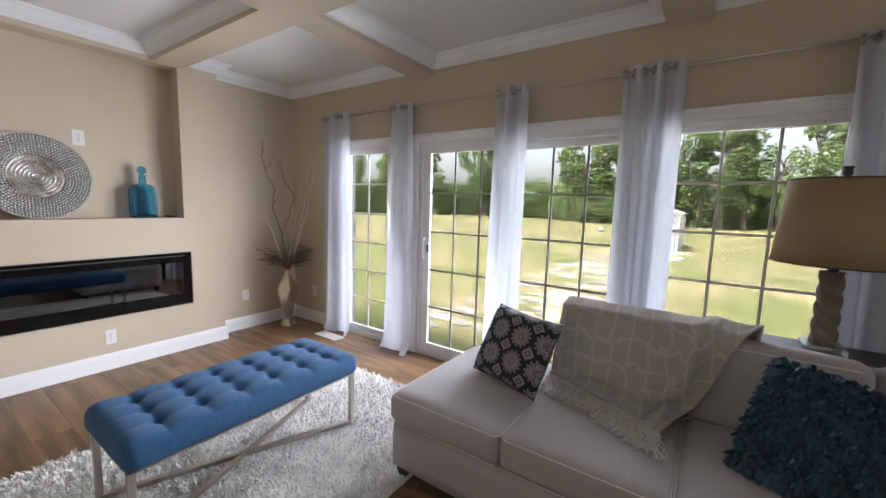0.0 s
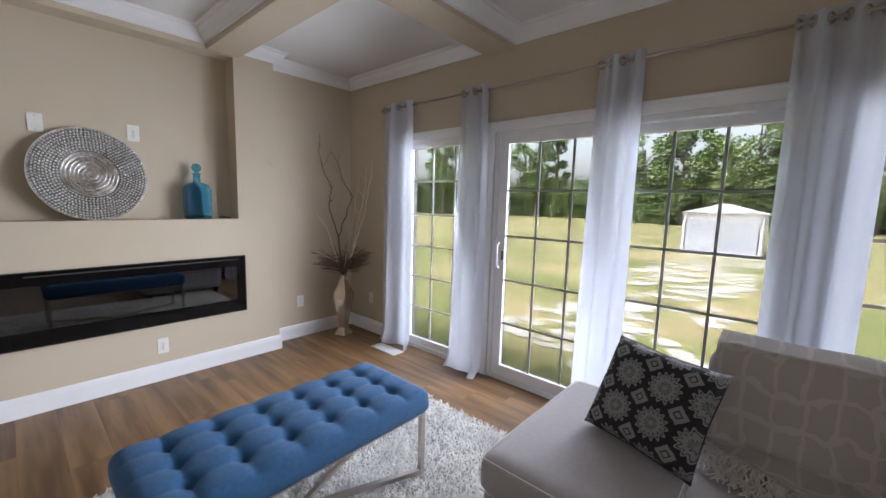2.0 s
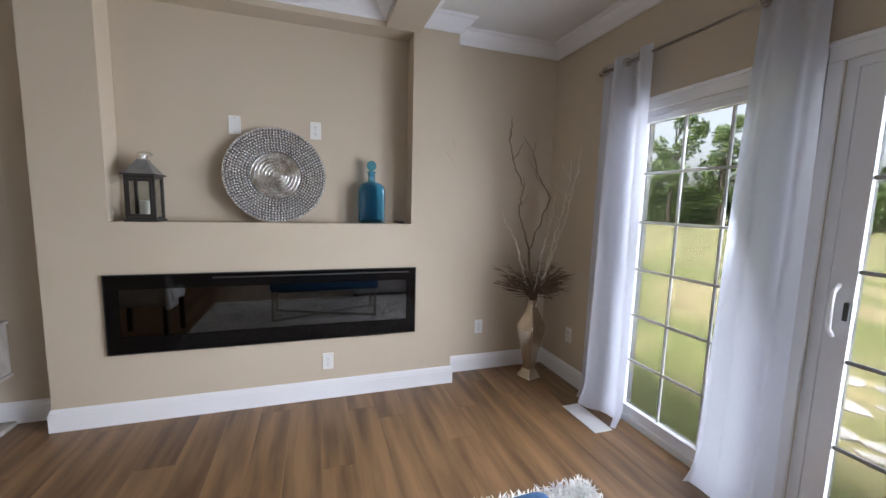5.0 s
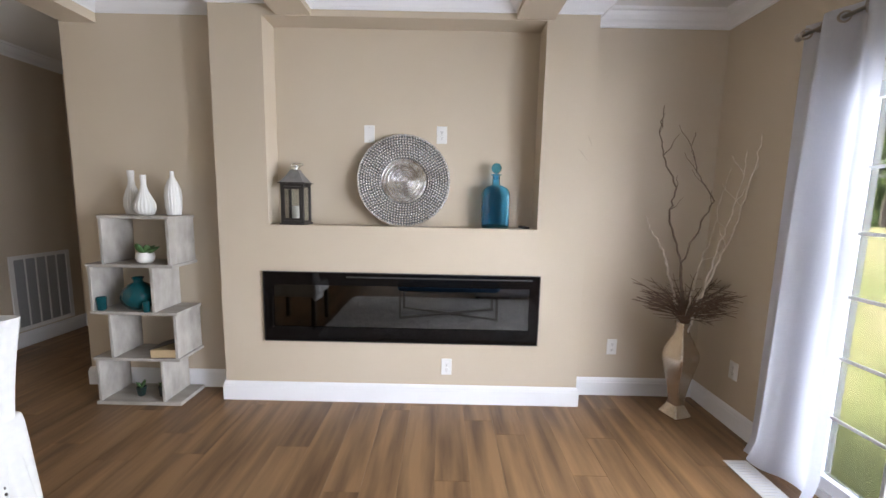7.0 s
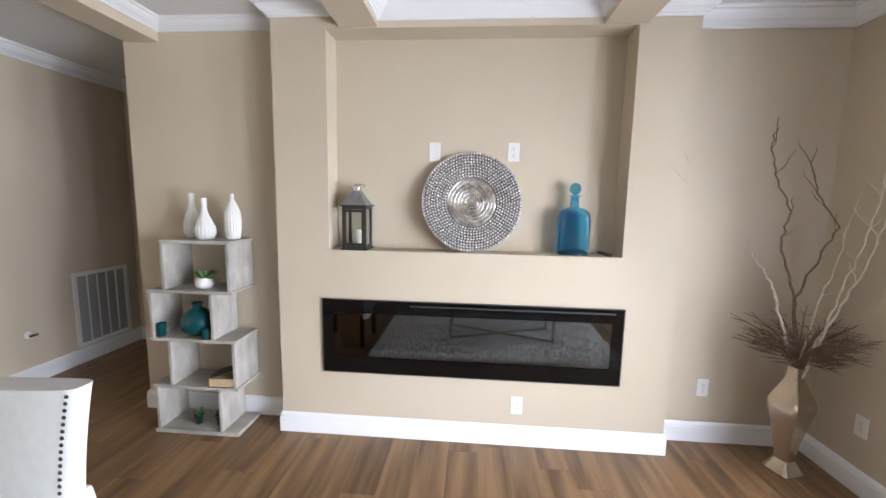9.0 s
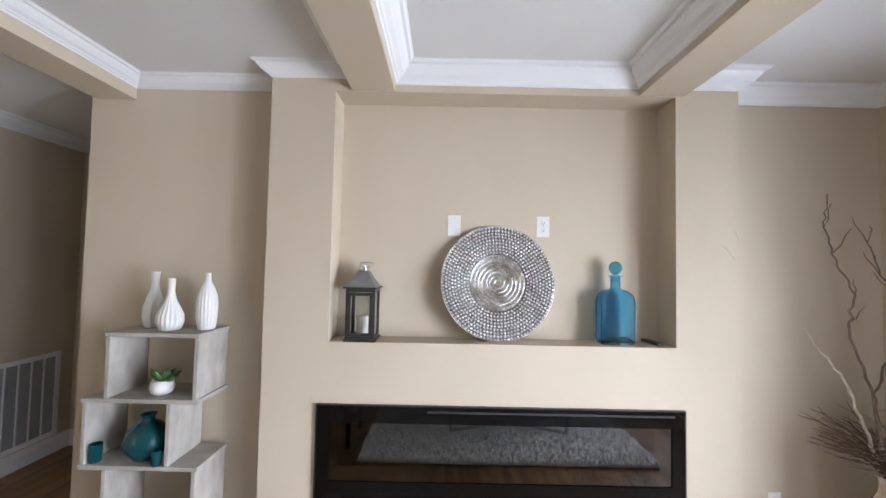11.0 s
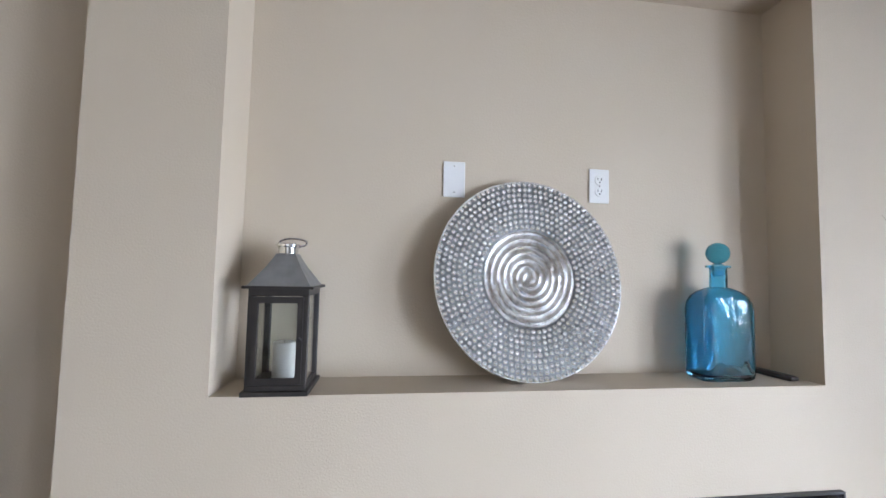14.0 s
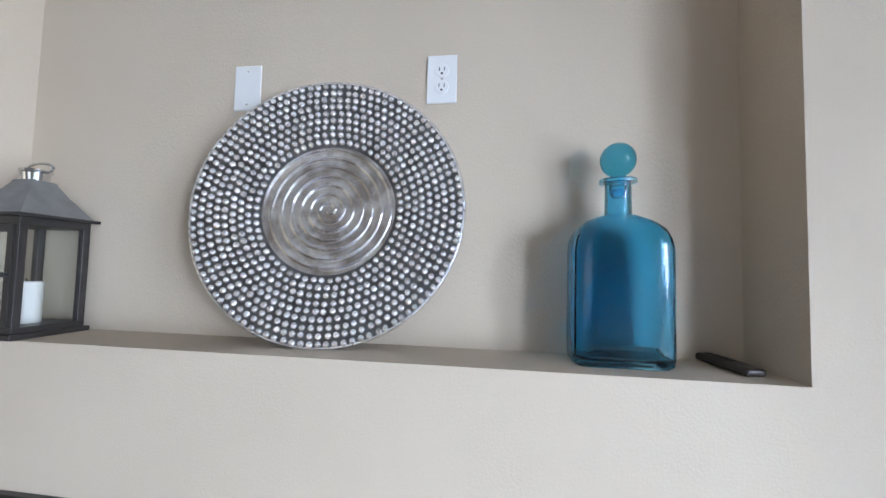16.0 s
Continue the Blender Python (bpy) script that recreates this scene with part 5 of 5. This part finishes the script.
for k in range(90):
    a = rng.uniform(0, 2 * math.pi)
    d = Vector((math.cos(a), math.sin(a), rng.uniform(0.1, 1.6)))
    L = rng.uniform(0.17, 0.33)
    pts = [Vector((VX, VY, 0.60)) + Vector((0, 0, 0.03 * rng.random()))]
    for j in range(1, 5):
        q = pts[0] + Vector((d.x * L * j / 4, d.y * L * j / 4, 0.05 + d.z * L * 0.62 * (j / 4) ** 0.7))
        q.x, q.y = max(q.x, REC + 0.02), min(q.y, WY - 0.02)
        pts.append(q)
    t = thing("twig_spray", "brown dried twig spray fanning from the vase mouth", "dried twigs", pose(VX, VY, 0.6), "dried twigs in the vase")
    bm = bmesh.new()
    o = Vector((VX, VY, 0.6))
    tube(bm, [q - o for q in pts], [0.0042, 0.0036, 0.003, 0.0024, 0.0015], 5)
    for j in (2, 3):
        for sg in (-1, 1):
            b0 = pts[j] - o
            side = Vector((-d.y, d.x, 0.25)) * sg * 0.05 + Vector((d.x, d.y, 0.2)) * 0.07
            e = b0 + side
            e.x, e.y = max(e.x, REC + 0.02 - VX), min(e.y, WY - 0.02 - VY)
            tube(bm, [b0, e], [0.0028, 0.0012], 4)
    part("stem", bm, M_BROWNTWIG, t)

# ---- stacked shelf ----
shelf = thing("stacked_shelf", "whitewashed wooden open shelf of four offset boxes against the wall", "shelf", pose(-0.01, -3.76, 0))
tiers = [(-0.27, 0.17, 0.025, 0.305), (-0.165, 0.275, 0.325, 0.615), (-0.27, 0.145, 0.635, 0.925), (-0.175, 0.265, 0.945, 1.235)]
boards = [(-0.285, 0.275, 0.0), (-0.285, 0.285, 0.305), (-0.275, 0.285, 0.615), (-0.28, 0.275, 0.925), (-0.18, 0.27, 1.235)]
for a, b, z in boards:
    part("board", bbox(-0.13, a, z, 0.125, b, z + 0.020 + (0.005 if z == 0 else 0), 0.002, 1), M_SHELF, shelf)
for a, b, z0, z1 in tiers:
    for y in (a, b - 0.02):
        part("upright", bbox(-0.128, y, z0, 0.122, y + 0.02, z1, 0.002, 1), M_SHELF, shelf)


def ribbed_vase(y, x, prof, label, flutes=18):
    t = thing("vase", label, "vase", pose(x, y, 1.256), "white vases on the shelf")
    part("vase_body", lathe(bmesh.new(), prof, 90, flutes=flutes, depth=0.10, zr=(0.01, 0.2)), M_CERAMIC, t, "", 50)
    return t


ribbed_vase(-3.84, -0.058, [(0.035, 0), (0.040, 0.004), (0.052, 0.05), (0.050, 0.10), (0.036, 0.15), (0.021, 0.19), (0.017, 0.23), (0.021, 0.285), (0.017, 0.285), (0.012, 0.24)],
            "tall white ribbed ceramic vase with flared neck on the shelf")
ribbed_vase(-3.697, 0.025, [(0.040, 0), (0.048, 0.004), (0.062, 0.04), (0.060, 0.075), (0.044, 0.11), (0.026, 0.15), (0.016, 0.19), (0.018, 0.255), (0.014, 0.255), (0.010, 0.2)],
            "white ribbed bulb-shaped ceramic vase with slim neck")
ribbed_vase(-3.542, -0.02, [(0.036, 0), (0.040, 0.004), (0.047, 0.05), (0.050, 0.12), (0.046, 0.17), (0.030, 0.215), (0.014, 0.245), (0.012, 0.285), (0.009, 0.285), (0.008, 0.25)],
            "white ribbed oval ceramic vase with short neck")
pot = thing("potted_succulent", "green succulent in a white round pot on the shelf", "potted plant", pose(0.035, -3.712, 0.946))
part("pot", lathe(bmesh.new(), [(0.030, 0), (0.045, 0.010), (0.054, 0.035), (0.050, 0.060), (0.044, 0.070), (0.040, 0.068), (0.038, 0.058)], 32), M_CERAMIC, pot, "white pot", 40)
rng = random.Random(21)
for k in range(16):
    a, up = rng.uniform(0, 6.28), rng.uniform(0.35, 1.6)
    L = rng.uniform(0.06, 0.10)
    d = Vector((math.cos(a), math.sin(a), up)).normalized()
    bm = bmesh.new()
    b0 = Vector((0, 0, 0.058))
    tube(bm, [b0 + d * L * q for q in (0, 0.35, 0.7, 1.0)], [0.006, 0.015, 0.012, 0.001], 6)
    part("leaf", bm, M_SUCC, pot, "", True)
tv = thing("teal_vase", "round dark teal glazed vase with a short neck on the shelf", "vase", pose(0.03, -3.775, 0.636))
part("vase_body", lathe(bmesh.new(), [(0.035, 0), (0.060, 0.008), (0.095, 0.05), (0.102, 0.085), (0.090, 0.130), (0.055, 0.165), (0.028, 0.180), (0.025, 0.195), (0.036, 0.212), (0.030, 0.213), (0.018, 0.19)], 48), M_TEALGLAZE, tv, "", 50)
for y, x, r, h in ((-3.985, 0.08, 0.026, 0.085), (-3.675, 0.105, 0.020, 0.07)):
    c = thing("candle_holder", "small teal glass candle holder on the shelf", "candle holder", pose(x, y, 0.636), "teal candle holders")
    part("cup", lathe(bmesh.new(), [(r * 0.8, 0), (r, 0.006), (r * 1.1, h), (r * 0.95, h), (r * 0.85, 0.01)], 24), M_TEALGLAZE, c, "", 40)
bk = thing("book", "thick tan book with a dark open cover lying on the shelf", "book", pose(0.04, -3.585, 0.3265) @ pose(0, 0, 0, 0, 0, 4))
part("pages", bbox(-0.07, -0.085, 0.004, 0.07, 0.075, 0.055, 0.002), M_PAGES, bk, "tan page block")
part("cover", bbox(-0.074, -0.09, 0.0, 0.074, 0.078, 0.004, 0.001, 1), M_BROWNTRIM, bk)
bm = bbox(-0.074, -0.09, 0, 0.074, 0.078, 0.004, 0.001, 1)
bmesh.ops.rotate(bm, verts=bm.verts, cent=(0, -0.09, 0), matrix=Matrix.Rotation(radians(17), 3, "X"))
bmesh.ops.translate(bm, verts=bm.verts, vec=(0, 0, 0.056))
part("cover", bm, M_DARKWOOD, bk, "dark cover")
for y, h in ((-3.81, 0.06), (-3.66, 0.07)):
    t = thing("small_potted_plant", "small dark green plant in a black pot on the bottom shelf", "potted plant", pose(0.03, y, 0.0265), "small plants on the bottom shelf")
    part("pot", lathe(bmesh.new(), [(0.020, 0), (0.022, 0.003), (0.031, h), (0.027, h), (0.024, h - 0.012)], 24), M_TEALDARK, t, "", 40)
    rng = random.Random(int(-y * 100))
    bm = bmesh.new()
    for k in range(14):
        a, L = rng.uniform(0, 6.28), rng.uniform(0.03, 0.06)
        d = Vector((math.cos(a) * 0.6, math.sin(a) * 0.6, 1)).normalized()
        tube(bm, [Vector((0, 0, h - 0.012)), Vector((0, 0, h - 0.01)) + d * L * 0.6, Vector((0, 0, h - 0.01)) + d * L], [0.003, 0.007, 0.001], 5)
    part("leaves", bm, M_SUCC, t, "", True)

# ---- return air grille and valve on the far wall ----
gr = thing("return_air_grille", "large white return air grille with five louvred columns on the wall", "vent", pose(-1.30, SOUTH, 0.145))
part("frame", ring(0, 0.54, 0, 0.68, 0.0005, 0.012, 0.035, 0.035, 0.035, 0.035), M_PLATE, gr)
part("backing", bbox(0.03, 0.0008, 0.03, 0.51, 0.0025, 0.65, 0), M_GRILLE, gr)
for i in range(1, 5):
    part("mullion", bbox(0.035 + i * 0.094 - 0.006, 0.003, 0.035, 0.035 + i * 0.094 + 0.006, 0.011, 0.645, 0.001, 1), M_PLATE, gr)
for i in range(40):
    z = 0.04 + i * 0.0151
    part("slat", bar(bmesh.new(), (0.036, 0.006, z), (0.504, 0.006, z), 0.008, 0.0025), M_GRILLE, gr)
vl = thing("wall_valve", "small chrome pipe valve on a round plate on the wall", "valve", pose(-0.39, SOUTH, 0.40, -90, 0, 0))
part("escutcheon", lathe(bmesh.new(), [(0.03, 0.0), (0.028, 0.004), (0.012, 0.008)], 24), M_PLATE, vl, "", 40)
part("stem", lathe(bmesh.new(), [(0.010, 0.008), (0.010, 0.05), (0.006, 0.052)], 16), M_STEEL, vl, "", 40)
part("valve_handle", bbox(-0.03, -0.008, 0.045, 0.03, 0.008, 0.058, 0.003), M_BLACK, vl, "black handle")

# ---- dining chair ----
ch = thing("dining_chair", "white upholstered dining chair with dark nailhead trim", "chair", pose(1.445, -3.37, 0, 0, 0, 2))


def chair_half(z):
    return 0.272 + 0.020 * ((z - 0.72) / 0.28) ** 2 if z > 0.72 else 0.272 + 0.06 * ((0.72 - z) / 0.27) ** 1.6


def wing_y(q):
    return 0.260 + 0.029 * (1 - q) ** 0.8


bm = bmesh.new()


def back_ring(u, v):
    z = 0.40 + 0.605 * v
    hw = chair_half(z)
    a = 2 * math.pi * u
    c, s_ = math.cos(a), math.sin(a)
    k = (abs(c) ** 6 + abs(s_) ** 6) ** (-1 / 6)
    lean = -0.10 * (z - 0.45)
    return (lean + 0.038 * k * c + 0.012 * (1 - (k * s_) ** 2), hw * k * s_, z)


rows = grid_surface(bm, 64, 24, back_ring, True)
bm.faces.new(rows[0][::-1])
bm.faces.new(rows[-1])
part("backrest", bm, M_CHAIR, ch, "", 50)
part("seat", soft_box(bmesh.new(), 0.02, -0.26, 0.34, 0.50, 0.26, 0.47, 0.035, 20, 20, 5, 0.015), M_CHAIR, ch, "", True)
for sy in (-1, 1):
    bm = bmesh.new()
    soft_box(bm, -0.07, sy * 0.292 - 0.026, 0.33, 0.13, sy * 0.292 + 0.026, 0.70, 0.022, 10, 6, 12)
    for v_ in bm.verts:
        q = max(0, v_.co.z - 0.40) / 0.30
        v_.co.x -= 0.11 * q * q * (v_.co.x + 0.07) / 0.20
        v_.co.y = sy * (wing_y(q) + (sy * v_.co.y - 0.292) * (1 - 0.45 * q))
    wing = part("wing", bm, M_CHAIR, ch, "", True)
    for k in range(12):
        z = 0.66 - 0.026 * k
        q = max(0, z - 0.40) / 0.30
        bm = bmesh.new()
        lathe(bm, [(0.0082, 0.0), (0.0068, 0.003), (0.003, 0.0045)], 10)
        bmesh.ops.rotate(bm, verts=bm.verts, matrix=Matrix.Rotation(radians(90), 3, "Y"))
        bmesh.ops.translate(bm, verts=bm.verts, vec=(0.13 - 0.11 * q * q - 0.001, sy * wing_y(q), z))
        part("nailhead", bm, M_NAIL, wing, "", True)
    for x in (0.03, 0.44):
        part("leg", bbox(x, sy * 0.23 - 0.02, 0, x + 0.04, sy * 0.23 + 0.02, 0.345, 0.004), M_DARKWOOD, ch, "dark wooden leg")
for sy in (1, -1):
    for i in range(30):
        z = 0.99 - i * 0.0185
        hw = chair_half(z)
        x = -0.10 * (z - 0.45) + 0.033
        bm = bmesh.new()
        lathe(bm, [(0.0062, 0.0), (0.0050, 0.0022), (0.0025, 0.0034)], 8)
        bmesh.ops.rotate(bm, verts=bm.verts, matrix=Matrix.Rotation(radians(90), 3, "Y"))
        bmesh.ops.translate(bm, verts=bm.verts, vec=(x + 0.006, sy * (hw - 0.013), z))
        part("nailhead", bm, M_NAIL, ch, "", True)
cp = thing("sequin_pillow", "silver-grey sequinned pillow on the dining chair", "pillow", pose(1.445, -3.37, 0, 0, 0, 2) @ pose(0.125, 0.075, 0.60) @ pose(0, 0, 0, 0, -14, 0) @ pose(0, 0, 0, 0, 0, 90))
part("pillow_cover", pillow_mesh(bmesh.new(), 0.36, 0.26, 0.12), M_SEQUIN, cp, "", True)

# ---- floor planks ----
rng = random.Random(17)
PW, PL = 0.178, 1.22
kinds = {}
y = SOUTH
row = 0
while y < WY - 0.01:
    w = min(PW, WY - y)
    x = HALL - rng.uniform(0.1, 0.9) * PL
    while x < EAST:
        a, b = max(x, HALL), min(x + PL, EAST)
        if b - a > 0.02:
            key = (round(b - a, 3), round(w, 3))
            if key not in kinds:
                bm = bmesh.new()
                vs = box(bm, 0, 0, -0.005, b - a - 0.0008, w - 0.0008, 0.0)
                top = [e for e in bm.edges if all(v_.co.z > -0.001 for v_ in e.verts)]
                bmesh.ops.bevel(bm, geom=top, offset=0.0006, segments=1, affect="EDGES")
                me = bpy.data.meshes.new("plank")
                bm.to_mesh(me)
                bm.free()
                me.materials.append(M_FLOOR)
                kinds[key] = me
            o = new("plank", kinds[key])
            o.parent = floor
            o.location = (a, y, 0)
        x += PL
    y += PW
    row += 1
